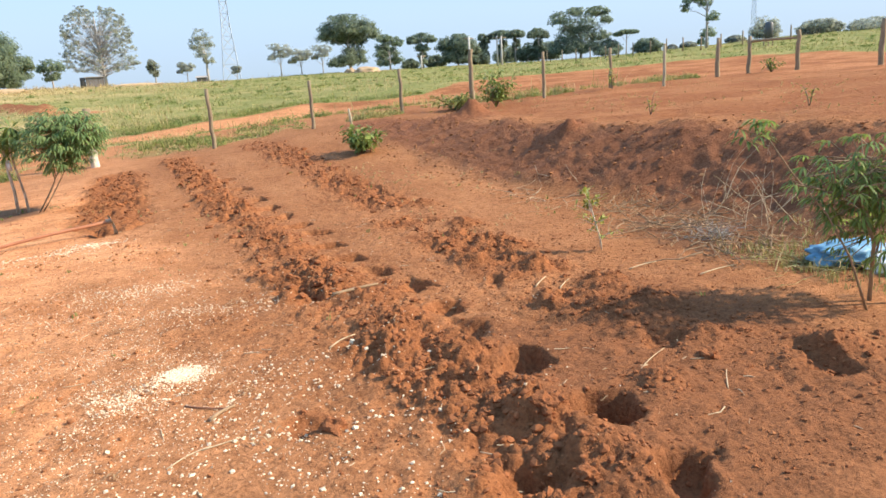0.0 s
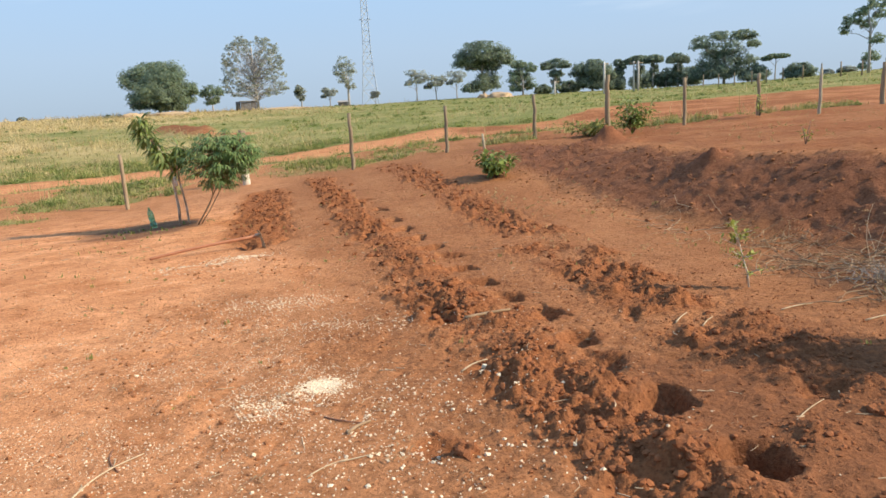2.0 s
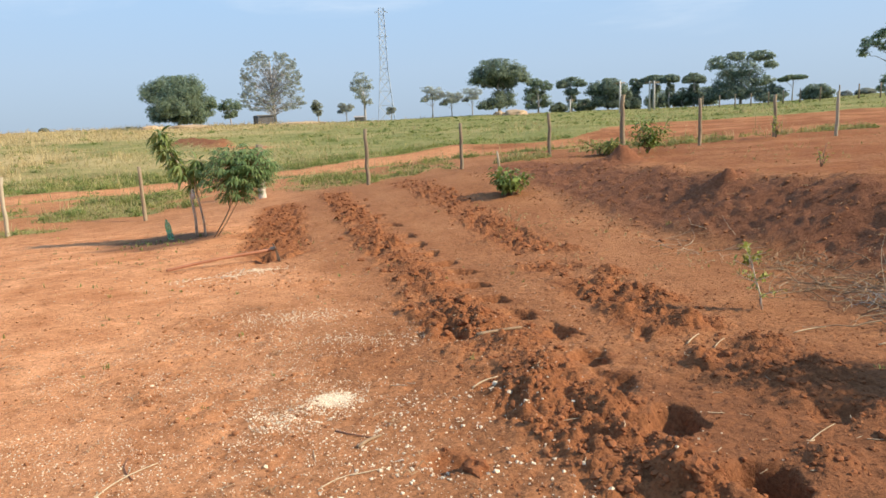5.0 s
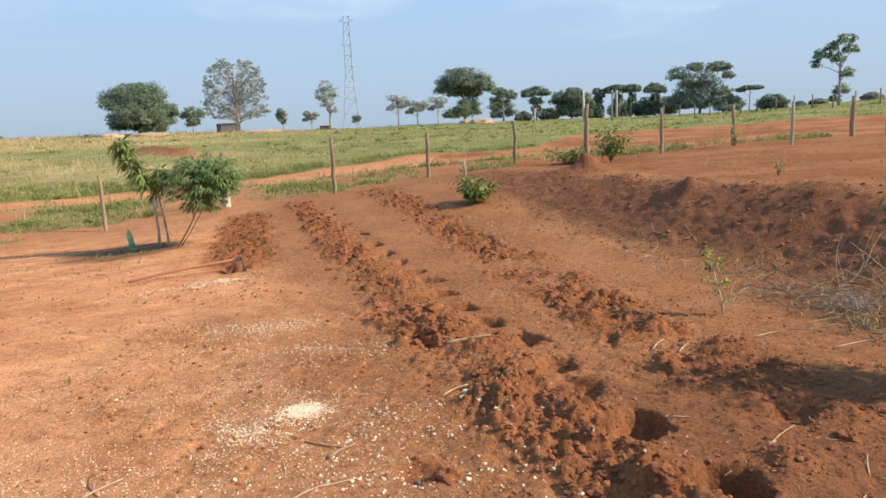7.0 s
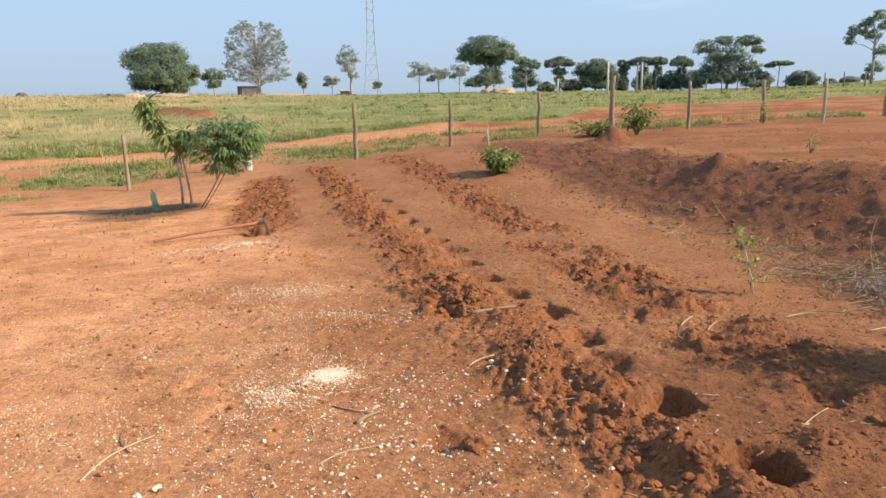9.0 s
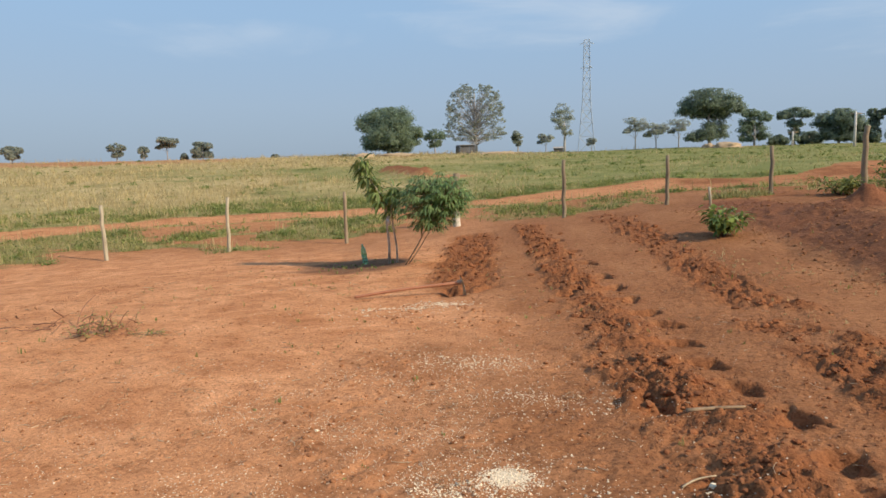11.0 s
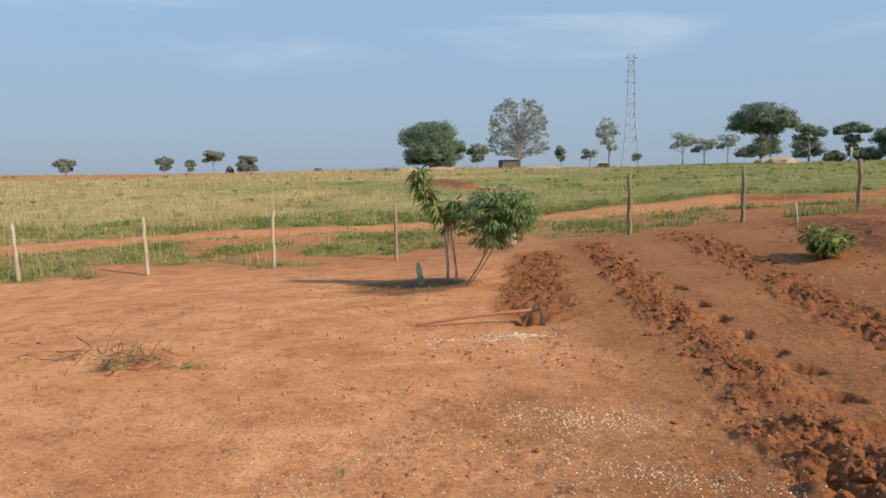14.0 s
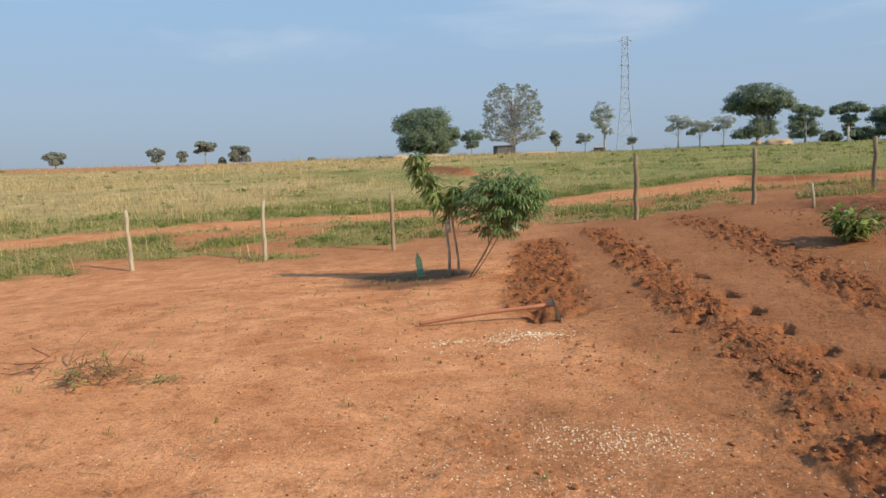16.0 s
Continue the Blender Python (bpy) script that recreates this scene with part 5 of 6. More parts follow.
DENSE, THIN, FLAT = "broad dense dark-green tree on the pasture skyline", "tall thin-leaved grey-green tree on the skyline", "flat-topped tree on the pasture skyline"
SMALL, SHRUB = "small rounded tree on the far skyline", "low shrub under the skyline trees"
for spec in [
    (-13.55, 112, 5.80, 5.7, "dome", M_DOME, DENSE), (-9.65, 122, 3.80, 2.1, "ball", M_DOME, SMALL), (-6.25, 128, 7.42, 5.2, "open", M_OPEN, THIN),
    (-2.88, 135, 3.55, 1.05, "oval", M_OPEN, SMALL), (-0.52, 142, 3.24, 1.6, "spray", M_HAZELEAF, SMALL), (0.83, 136, 5.66, 2.15, "oval", M_OPEN, THIN), (3.16, 145, 2.80, 0.9, "spray", M_HAZELEAF, SMALL),
    (6.58, 142, 4.34, 2.3, "spray", M_HAZELEAF, FLAT), (8.17, 144, 3.82, 2.3, "spray", M_HAZELEAF, FLAT), (9.86, 144, 4.10, 1.9, "spray", M_HAZELEAF, FLAT),
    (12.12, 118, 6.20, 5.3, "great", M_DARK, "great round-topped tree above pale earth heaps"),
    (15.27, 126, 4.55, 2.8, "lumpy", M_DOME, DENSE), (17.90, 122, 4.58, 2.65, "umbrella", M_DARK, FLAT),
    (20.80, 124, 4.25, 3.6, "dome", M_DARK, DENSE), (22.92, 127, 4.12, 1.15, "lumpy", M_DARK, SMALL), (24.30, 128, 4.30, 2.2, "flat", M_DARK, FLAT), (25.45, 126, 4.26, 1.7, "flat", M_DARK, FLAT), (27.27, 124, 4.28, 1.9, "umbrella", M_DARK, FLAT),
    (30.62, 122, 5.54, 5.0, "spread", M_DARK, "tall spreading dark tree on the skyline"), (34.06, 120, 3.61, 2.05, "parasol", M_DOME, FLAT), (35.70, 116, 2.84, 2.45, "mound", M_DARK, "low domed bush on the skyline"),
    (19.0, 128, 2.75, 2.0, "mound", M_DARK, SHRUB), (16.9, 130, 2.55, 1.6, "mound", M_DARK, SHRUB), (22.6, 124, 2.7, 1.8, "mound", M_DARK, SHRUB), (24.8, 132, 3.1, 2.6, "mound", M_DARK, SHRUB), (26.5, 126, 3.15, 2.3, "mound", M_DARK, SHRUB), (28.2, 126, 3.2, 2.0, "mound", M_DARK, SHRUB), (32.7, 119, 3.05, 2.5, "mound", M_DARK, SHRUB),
    (39.66, 92, 6.78, 3.2, "slim", M_DOME, "slender tree with an open crown on the skyline"), (44.05, 105, 3.70, 2.3, "mound", M_OPEN, DENSE), (47.5, 120, 3.1, 3.5, "mound", M_OPEN, SMALL), (42.0, 125, 2.5, 1.6, "mound", M_HAZELEAF, SMALL), (38.7, 128, 2.3, 1.4, "mound", M_HAZELEAF, SMALL), (37.5, 128, 2.2, 0.9, "mound", M_HAZELEAF, SMALL), (51.0, 120, 3.0, 4.0, "mound", M_OPEN, SMALL),
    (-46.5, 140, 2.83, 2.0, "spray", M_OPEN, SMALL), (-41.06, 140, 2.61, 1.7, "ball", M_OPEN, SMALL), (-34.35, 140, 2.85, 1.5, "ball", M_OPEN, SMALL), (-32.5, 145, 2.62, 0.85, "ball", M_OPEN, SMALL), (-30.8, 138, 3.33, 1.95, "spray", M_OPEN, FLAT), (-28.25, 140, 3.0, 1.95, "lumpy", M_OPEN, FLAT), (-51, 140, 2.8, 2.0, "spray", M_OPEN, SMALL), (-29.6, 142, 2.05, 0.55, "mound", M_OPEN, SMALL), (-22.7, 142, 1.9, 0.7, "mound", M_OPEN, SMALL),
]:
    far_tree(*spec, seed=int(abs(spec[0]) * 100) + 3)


# ---------------------------------------------------------------- pylons, poles, shed, heaps
def pylon(az, r, elt, wide, label):
    """A lattice tower for a power line: tapering legs, bracing, cross-arms."""
    x, y = at_bearing(az, r)
    z = ground_at(x, y) - 4
    H = 1.5 + math.tan(radians(elt)) * r - z
    W = r * radians(wide)
    ob = thing("power_pylon", (x, y, z), label, "pylon", "pylons of the power line", -az)
    k = H * 0.0034

    def half(t):
        return W * 0.5 * (1 - t / 0.55 * 0.62 if t < 0.55 else 0.38 - 0.12 * (t - 0.55) / 0.45)

    levels = [0, 0.14, 0.27, 0.38, 0.47, 0.55, 0.63, 0.71, 0.79, 0.87, 0.95, 1.0]
    sign = ((-1, -1), (1, -1), (1, 1), (-1, 1))
    for sx, sy in sign:
        sh = Shape()
        sh.tube([(sx * half(t), sy * half(t), H * t) for t in levels], [k] * len(levels), 4)
        part("leg", sh.mesh("leg", M_PYLON, False), ob)
    for t0, t1 in zip(levels, levels[1:]):
        sh = Shape()
        for (ax, ay), (bx, by) in zip(sign, sign[1:] + sign[:1]):
            sh.tube([(ax * half(t0), ay * half(t0), H * t0), (bx * half(t1), by * half(t1), H * t1)], [k * 0.5] * 2, 3, False)
            sh.tube([(bx * half(t0), by * half(t0), H * t0), (ax * half(t1), ay * half(t1), H * t1)], [k * 0.5] * 2, 3, False)
            sh.tube([(ax * half(t1), ay * half(t1), H * t1), (bx * half(t1), by * half(t1), H * t1)], [k * 0.5] * 2, 3, False)
        part("bracing", sh.mesh("bracing", M_PYLON, False), ob)
    for t, reach in ((0.80, 0.30), (0.98, 0.34)):
        for s in (-1, 1):
            sh = Shape()
            tip = (s * W * reach, 0, H * (t - 0.012))
            for sy in (-1, 1):
                sh.tube([(s * half(t), sy * half(t), H * t), tip], [k * 0.7, k * 0.4], 4)
            part("cross_arm", sh.mesh("cross_arm", M_PYLON, False), ob)


pylon(2.73, 250, 10.40, 1.62, "tall steel lattice power pylon behind the pasture")
pylon(43.03, 420, 5.03, 0.9, "distant steel lattice power pylon in haze")


def utility_pole(az, r, elt, radius, label):
    x, y = at_bearing(az, r)
    z = ground_at(x, y)
    H = 1.5 + math.tan(radians(elt)) * r - z
    ob = thing("utility_pole", (x, y, z), label, "utility pole", "poles along the track")
    sh = Shape()
    sh.tube([(0, 0, -0.4), (0, 0, H * 0.5), (0, 0, H)], [radius, radius * 0.9, radius * 0.75], 8)
    part("shaft", sh.mesh("shaft", M_CONCRETE), ob)
    arm = Shape()
    arm.tube([(-0.7, 0, H * 0.94), (0, 0.1, H * 0.94), (0.7, 0, H * 0.94)], [0.06, 0.07, 0.06], 6)
    part("crossbar", arm.mesh("crossbar", M_POST), ob)


utility_pole(21.80, 95, 3.92, 0.16, "pale concrete utility pole beyond the track")
utility_pole(24.05, 100, 3.80, 0.14, "pale concrete utility pole beyond the track")
utility_pole(24.40, 100, 3.80, 0.14, "pale concrete utility pole beyond the track")
utility_pole(17.85, 105, 2.7, 0.14, "short pale pole below a flat-topped tree")


def far_posts():
    """A line of thin posts far off along the top of the pasture."""
    for k, az in enumerate((28.0, 29.2, 30.3, 31.4, 32.6, 33.6, 34.7, 36.0, 37.2, 38.4, 39.7, 41.1, 42.6, 44.2, 45.8)):
        r = 96 - k * 1.2
        x, y = at_bearing(az, r)
        ob = thing("far_fence_post", (x, y, ground_at(x, y)), "thin grey fence post on the far side of the pasture", "post", "posts of the far fence")
        sh = Shape()
        sh.tube([(0, 0, -0.2), (0.02, 0, 0.8), (0.0, 0, 1.55)], [0.085, 0.08, 0.07], 6)
        part("stake", sh.mesh("stake", M_POST), ob)


far_posts()


def box_shape(c, s, bevel=0.0):
    bm = bmesh.new()
    bmesh.ops.create_cube(bm, size=1)
    for v in bm.verts:
        v.co = Vector((v.co.x * s[0] + c[0], v.co.y * s[1] + c[1], v.co.z * s[2] + c[2]))
    if bevel:
        bmesh.ops.bevel(bm, geom=list(bm.edges), offset=bevel, segments=2, affect="EDGES")
    return bm


def shed():
    x, y = at_bearing(-6.94, 120)
    ob = thing("shed", (x, y, ground_at(x, y)), "small dark boarded shelter under the tall tree", "shed", turn=7)
    for i in range(8):
        bm = box_shape((-1.12 + i * 0.32, 0, 0.72), (0.30, 0.9, 1.45), 0.02)
        me = bpy.data.meshes.new("board")
        bm.to_mesh(me)
        bm.free()
        me.materials.append(M_SHED)
        part("board", me, ob)
    bm = box_shape((0, 0, 1.52), (2.9, 1.4, 0.09), 0.02)
    me = bpy.data.meshes.new("roof")
    bm.to_mesh(me)
    bm.free()
    me.materials.append(M_FARBARK)
    part("roof", me, ob)
    x, y = at_bearing(-7.75, 120)
    ob = thing("dark_drum", (x, y, ground_at(x, y)), "dark upright drum beside the shelter", "drum")
    sh = Shape()
    sh.tube([(0, 0, -0.1), (0, 0, 0.5), (0, 0, 0.55), (0, 0, 1.0), (0, 0, 1.05), (0, 0, 1.5)], [0.36, 0.36, 0.39, 0.36, 0.39, 0.36], 12)
    part("barrel", sh.mesh("barrel", M_TANK), ob)


shed()


def hut():
    x, y = at_bearing(0.5, 130)
    ob = thing("low_hut", (x, y, ground_at(x, y)), "low dark hut with a shallow roof below a slender tree", "hut")
    bm = box_shape((0, 0, 0.35), (1.7, 1.2, 0.7), 0.03)
    me = bpy.data.meshes.new("wall")
    bm.to_mesh(me)
    bm.free()
    me.materials.append(M_SHED)
    part("wall", me, ob)
    sh = Shape()
    sh.add([(-1.05, -0.8, 0.68), (1.05, -0.8, 0.68), (1.05, 0.8, 0.68), (-1.05, 0.8, 0.68), (-0.9, 0, 1.0), (0.9, 0, 1.0)], [(0, 1, 5, 4), (2, 3, 4, 5), (1, 2, 5), (3, 0, 4), (3, 2, 1, 0)])
    part("roof", sh.mesh("roof", M_FARBARK, False), ob)


hut()


def tank():
    x, y = at_bearing(44.4, 70)
    z = ground_at(x, y)
    top = 1.5 + math.tan(radians(3.2)) * 70
    ob = thing("water_tank", (x, y, z), "dark water tank on a low stand beyond the gate", "tank")
    sh = Shape()
    sh.tube([(0, 0, top - z - 1.5), (0, 0, top - z - 0.12), (0, 0, top - z)], [0.36, 0.36, 0.24], 14)
    part("barrel", sh.mesh("barrel", M_TANK), ob)
    for sx in (-0.25, 0.25):
        for sy in (-0.25, 0.25):
            leg = Shape()
            leg.tube([(sx, sy, -0.2), (sx, sy, top - z - 1.48)], [0.05, 0.05], 6)
            part("leg", leg.mesh("leg", M_POST), ob)


tank()


def heap(az, r, wide, deep, high, label, seed):
    x, y = at_bearing(az, r)
    ob = thing("earth_heap", (x, y, ground_at(x, y) - 0.05), label, "heap", turn=-az)
    bm = bmesh.new()
    bmesh.ops.create_icosphere(bm, subdivisions=4, radius=1)
    for v in bm.verts:
        k = 1 + 0.35 * noise.noise(v.co * 2.0 + Vector((seed, 0, 0))) + 0.12 * noise.noise(v.co * 5.0)
        v.co = Vector((v.co.x * wide * 0.5 * k, v.co.y * deep * 0.5 * k, max(v.co.z, -0.1) * high * k))
    me = bpy.data.meshes.new("heap_body")
    bm.to_mesh(me)
    bm.free()
    me.materials.append(M_SAND)
    me.polygons.foreach_set("use_smooth", [True] * len(me.polygons))
    part("heap_body", me, ob)


heap(12.1, 112, 2.0, 1.4, 0.7, "heap of pale earth under the great round tree", 1)
heap(13.4, 111, 4.2, 2.0, 0.8, "long heap of pale earth under the great round tree", 2)
heap(-13.0, 106, 7.0, 2.0, 0.55, "pale grassy earth heap below the dense tree", 3)
heap(-15.5, 105, 3.0, 1.6, 0.55, "pale grassy earth heap below the dense tree", 4)
heap(-4.0, 112, 7.5, 2.0, 0.4, "low pale earth heap near the shelter", 5)


# ---------------------------------------------------------------- loose soil, grit, grass
def scatter_rocks(name, xs, ys, sizes, mat, label, category, seed, squash=0.75, sink=0.25, fine=True):
    """Many small uneven lumps lying on the ground, as one mesh."""
    rnd = np.random.RandomState(seed)
    p = (1 + 5 ** 0.5) / 2
    ico = np.array([(-1, p, 0), (1, p, 0), (-1, -p, 0), (1, -p, 0), (0, -1, p), (0, 1, p), (0, -1, -p), (0, 1, -p), (p, 0, -1), (p, 0, 1), (-p, 0, -1), (-p, 0, 1)]) / math.hypot(1, p)
    tri = np.array([(0, 11, 5), (0, 5, 1), (0, 1, 7), (0, 7, 10), (0, 10, 11), (1, 5, 9), (5, 11, 4), (11, 10, 2), (10, 7, 6), (7, 1, 8), (3, 9, 4), (3, 4, 2), (3, 2, 6), (3, 6, 8), (3, 8, 9), (4, 9, 5), (2, 4, 11), (6, 2, 10), (8, 6, 7), (9, 8, 1)])
    if not fine:
        ico = np.array([(1, 0, 0), (-1, 0, 0), (0, 1, 0), (0, -1, 0), (0, 0, 1), (0, 0, -1.0)])
        tri = np.array([(0, 2, 4), (2, 1, 4), (1, 3, 4), (3, 0, 4), (2, 0, 5), (1, 2, 5), (3, 1, 5), (0, 3, 5)])
    n, m = len(xs), len(ico)
    q = rnd.normal(size=(n, 4))
    q /= np.linalg.norm(q, axis=1, keepdims=True)
    w, a, b, c = q.T
    R = np.stack([1 - 2 * (b * b + c * c), 2 * (a * b - c * w), 2 * (a * c + b * w), 2 * (a * b + c * w), 1 - 2 * (a * a + c * c), 2 * (b * c - a * w), 2 * (a * c - b * w), 2 * (b * c + a * w), 1 - 2 * (a * a + b * b)], 1).reshape(n, 3, 3)
    loc = ico[None] * rnd.uniform(0.68, 1.25, (n, m, 1)) * rnd.uniform(0.7, 1.3, (n, 1, 3))
    v = np.einsum("nij,nmj->nmi", R, loc) * sizes[:, None, None]
    v[:, :, 2] *= squash
    z = height(xs, ys)
    v += np.stack([xs, ys, z + sizes * squash * (1 - 2 * sink) * 0.6], 1)[:, None]
    f = (tri[None] + (np.arange(n) * m)[:, None, None]).reshape(-1, 3)
    ob = new(name, array_mesh(name, v.reshape(-1, 3), f, mat, False))
    return tagged(ob, label, category, kind="stuff")


def on_line(line, n, spread, rnd, lo=0.0, hi=1.0):
    """n places strewn round a bent line."""
    pts = np.array(line)
    seg = np.hypot(*np.diff(pts, axis=0).T)
    run = np.concatenate([[0], np.cumsum(seg)])
    s = run[-1] * (lo + (hi - lo) * rnd.rand(n))
    x, y = np.interp(s, run, pts[:, 0]), np.interp(s, run, pts[:, 1])
    return x + rnd.normal(size=n) * spread, y + rnd.normal(size=n) * spread * 0.6


def loose_soil():
    rnd = np.random.RandomState(12)
    xs, ys, ss = [], [], []
    for line, n, spread, lo, hi in ((ROW_MAIN, 3000, 0.24, 0, 1), (ROW_MAIN, 1500, 0.22, 0.7, 1), (ROW_SIDE, 2600, 0.30, 0, 1), (ROW_SIDE, 900, 0.28, 0.7, 1), (ROW_SHORT, 1300, 0.34, 0, 1)):
        x, y = on_line(line, n, spread, rnd, lo, hi)
        keep = rnd.rand(n) < np.maximum.reduce(rows_mask(x, y)) ** 1.5 * 0.9 + 0.06
        x, y = x[keep], y[keep]
        xs.append(x), ys.append(y), ss.append((0.004 + 0.026 * rnd.rand(len(x)) ** 5.0) * (1 + 0.55 * ease((y - 5) / 5)))
    for hx, hy, hr, hh in HEAPS:
        n = 200
        xs.append(hx + rnd.normal(size=n) * hr * 0.8), ys.append(hy + rnd.normal(size=n) * hr * 0.8), ss.append(0.003 + 0.016 * rnd.rand(n) ** 4)
    scatter_rocks("soil_clods", *map(np.concatenate, (xs, ys, ss)), M_CLOD, "loose clods of freshly dug red soil along the rows", "soil clods", 3, 0.75, 0.4)
    # lumps kicked and dropped between the hoe and the main row, thicker in some places
    n = 2600
    x, y = rnd.uniform(-1.6, 1.0, n), 2.2 + 6.2 * rnd.rand(n)
    k = fractal(x, y, 0.7, 4, 141, 0.65) > 0.565
    scatter_rocks("plot_clods", x[k], y[k], (0.004 + 0.016 * rnd.rand(k.sum()) ** 4) * (1 + 0.4 * ease((y[k] - 4) / 4)), M_CRUMB, "dark clods of soil strewn between the hoe and the rows", "soil clods", 25, 0.7, 0.3)
    n = 12000
    x, y = rnd.uniform(-7, 5.0, n), 1.2 + 13 * rnd.rand(n) ** 1.5
    scatter_rocks("soil_crumbs", x, y, 0.003 + 0.012 * rnd.rand(n) ** 4, M_CRUMB, "dark crumbs of soil and debris on the bare plot", "soil crumbs", 5, fine=False)
    n = 15000
    x, y = rnd.uniform(-4.5, 3.2, n), 1.3 + 5.5 * rnd.rand(n) ** 1.3
    scatter_rocks("fine_crumbs", x, y, 0.0016 + 0.0045 * rnd.rand(n) ** 2.5, M_CRUMB, "fine crumbs of soil on the bare plot", "soil crumbs", 35, fine=False)
    n = 3800
    x, y = rnd.uniform(0.5, 3.9, n), 1.2 + 4.6 * rnd.rand(n) ** 1.4
    scatter_rocks("row_crumbs", x, y, 0.003 + 0.011 * rnd.rand(n) ** 3, M_CLOD, "fine crumbs of dug soil between the rows", "soil crumbs", 15, fine=False)
    n = 3600
    y = rnd.uniform(2, 17, n)
    x = np.interp(y, FOOT_Y, FOOT_X) + rnd.uniform(-0.6, 1.8, n)
    scatter_rocks("bank_clods", x, y, 0.006 + 0.03 * rnd.rand(n) ** 6, M_CRUMB, "clods of dark red soil on the bank", "soil clods", 6, 0.7, 0.45)
    n = 700
    r, a = 8 + 14 * rnd.rand(n), rnd.uniform(0.1, 1.0, n)
    x, y = r * np.sin(a), r * np.cos(a)
    k = x > np.interp(y, FOOT_Y, FOOT_X) + 1.4
    scatter_rocks("terrace_clods", x[k], y[k], 0.006 + 0.02 * rnd.rand(k.sum()) ** 5, M_CRUMB, "clods of red soil on the upper terrace", "soil clods", 7, fine=False)


loose_soil()


def litter():
    """Shrivelled weeds, bits of root and leaf, in small clusters on the bare plot."""
    rnd = random.Random(50)
    sh = Shape()
    for k in range(360):
        cx, cy = rnd.uniform(-6.5, 4.0), 1.6 + 12 * rnd.random() ** 1.3
        spread = rnd.uniform(0.03, 0.10)
        if cx > 0.7 and cy < 5.5:
            continue
        if k % 3 == 0:
            cy = rnd.uniform(4.5, 16)
            cx = float(np.interp(cy, FOOT_Y, FOOT_X)) + rnd.uniform(-0.9, 1.7)
        for j in range(rnd.randrange(8, 26)):
            x, y = cx + rnd.gauss(0, spread), cy + rnd.gauss(0, spread)
            z = ground_at(x, y) if j == 0 else z
            a, ln = rnd.uniform(0, math.tau), rnd.uniform(0.02, 0.07)
            b = Vector((x, y, z + 0.002 + rnd.random() * 0.012))
            sh.blade(b, b + Vector((math.cos(a) * ln, math.sin(a) * ln, rnd.uniform(-0.08, 0.25) * ln)), ln * 0.16, segs=2)
    tagged(new("dry_litter", sh.mesh("dry_litter", M_LITTER)), "shrivelled weeds and roots littering the bare soil", "litter", kind="stuff")


litter()


def straw_bits():
    """Short broken pieces of dry stalk lying about on the bare soil."""
    rnd = random.Random(61)
    n = 330
    xs, ys = [rnd.uniform(-6, 2.6) for k in range(n)], [1.4 + 9 * rnd.random() ** 1.5 for k in range(n)]
    zs = height(np.array(xs), np.array(ys))
    sh = Shape()
    for x, y, z in zip(xs, ys, zs):
        a, ln, r = rnd.uniform(0, math.tau), rnd.uniform(0.02, 0.13), rnd.uniform(0.0012, 0.0032)
        d = Vector((math.cos(a), math.sin(a), rnd.uniform(-0.03, 0.12))) * ln
        p = Vector((x, y, z + 0.004))
        sh.tube([p - d * 0.5, p + Vector((-d.y, d.x, 0)) * rnd.uniform(-0.2, 0.2), p + d * 0.5], [r, r, r * 0.7], 4, False)
    tagged(new("straw_bits", sh.mesh("straw_bits", M_STRAW)), "broken bits of pale straw on the bare soil", "straw", kind="stuff")


straw_bits()


def big_clods():
    """Larger single clods that stand out of the rows."""
    rnd = random.Random(21)
    nrnd = np.random.RandomState(8)
    xs, ys = on_line(ROW_MAIN, 80, 0.20, nrnd, 0.15, 1)
    xb, yb = on_line(ROW_SIDE, 60, 0.24, nrnd, 0.15, 1)
    xc, yc = on_line(ROW_SHORT, 24, 0.28, nrnd)
    spots = list(zip(xs, ys)) + list(zip(xb, yb)) + list(zip(xc, yc)) + [(4.05, 8.0), (0.45, 2.62), (0.55, 2.40), (1.28, 2.2), (1.42, 1.98), (2.95, 2.52)]
    base = []
    for k in range(5):
        bm = bmesh.new()
        bmesh.ops.create_icosphere(bm, subdivisions=3, radius=1)
        for v in bm.verts:
            n = 0.9 + 0.55 * noise.noise(v.co * 1.5 + Vector((k * 7, 0, 0))) + 0.75 * abs(noise.noise(v.co * 2.6 + Vector((0, k * 5, 0)))) + 0.45 * abs(noise.noise(v.co * 5.5 + Vector((k, k, 0)))) + 0.22 * noise.noise(v.co * 11)
            v.co = Vector((v.co.x * n, v.co.y * n * 0.85, v.co.z * n * 0.66))
        me = bpy.data.meshes.new("clod")
        bm.to_mesh(me)
        bm.free()
        me.materials.append(M_CLOD)
        base.append(me)
    for i, (x, y) in enumerate(spots):
        s = 0.016 + 0.042 * rnd.random() ** 2
        ob = new("soil_clod", base[i % 5])
        ob.matrix_basis = pose(x, y, ground_at(x, y) + s * 0.05, rnd.uniform(-20, 20), rnd.uniform(-20, 20), rnd.uniform(0, 360)) @ Matrix.Diagonal((s, s, s, 1))
        tagged(ob, "lump of freshly dug red soil beside the row", "soil clod", "large clods of dug soil")


big_clods()


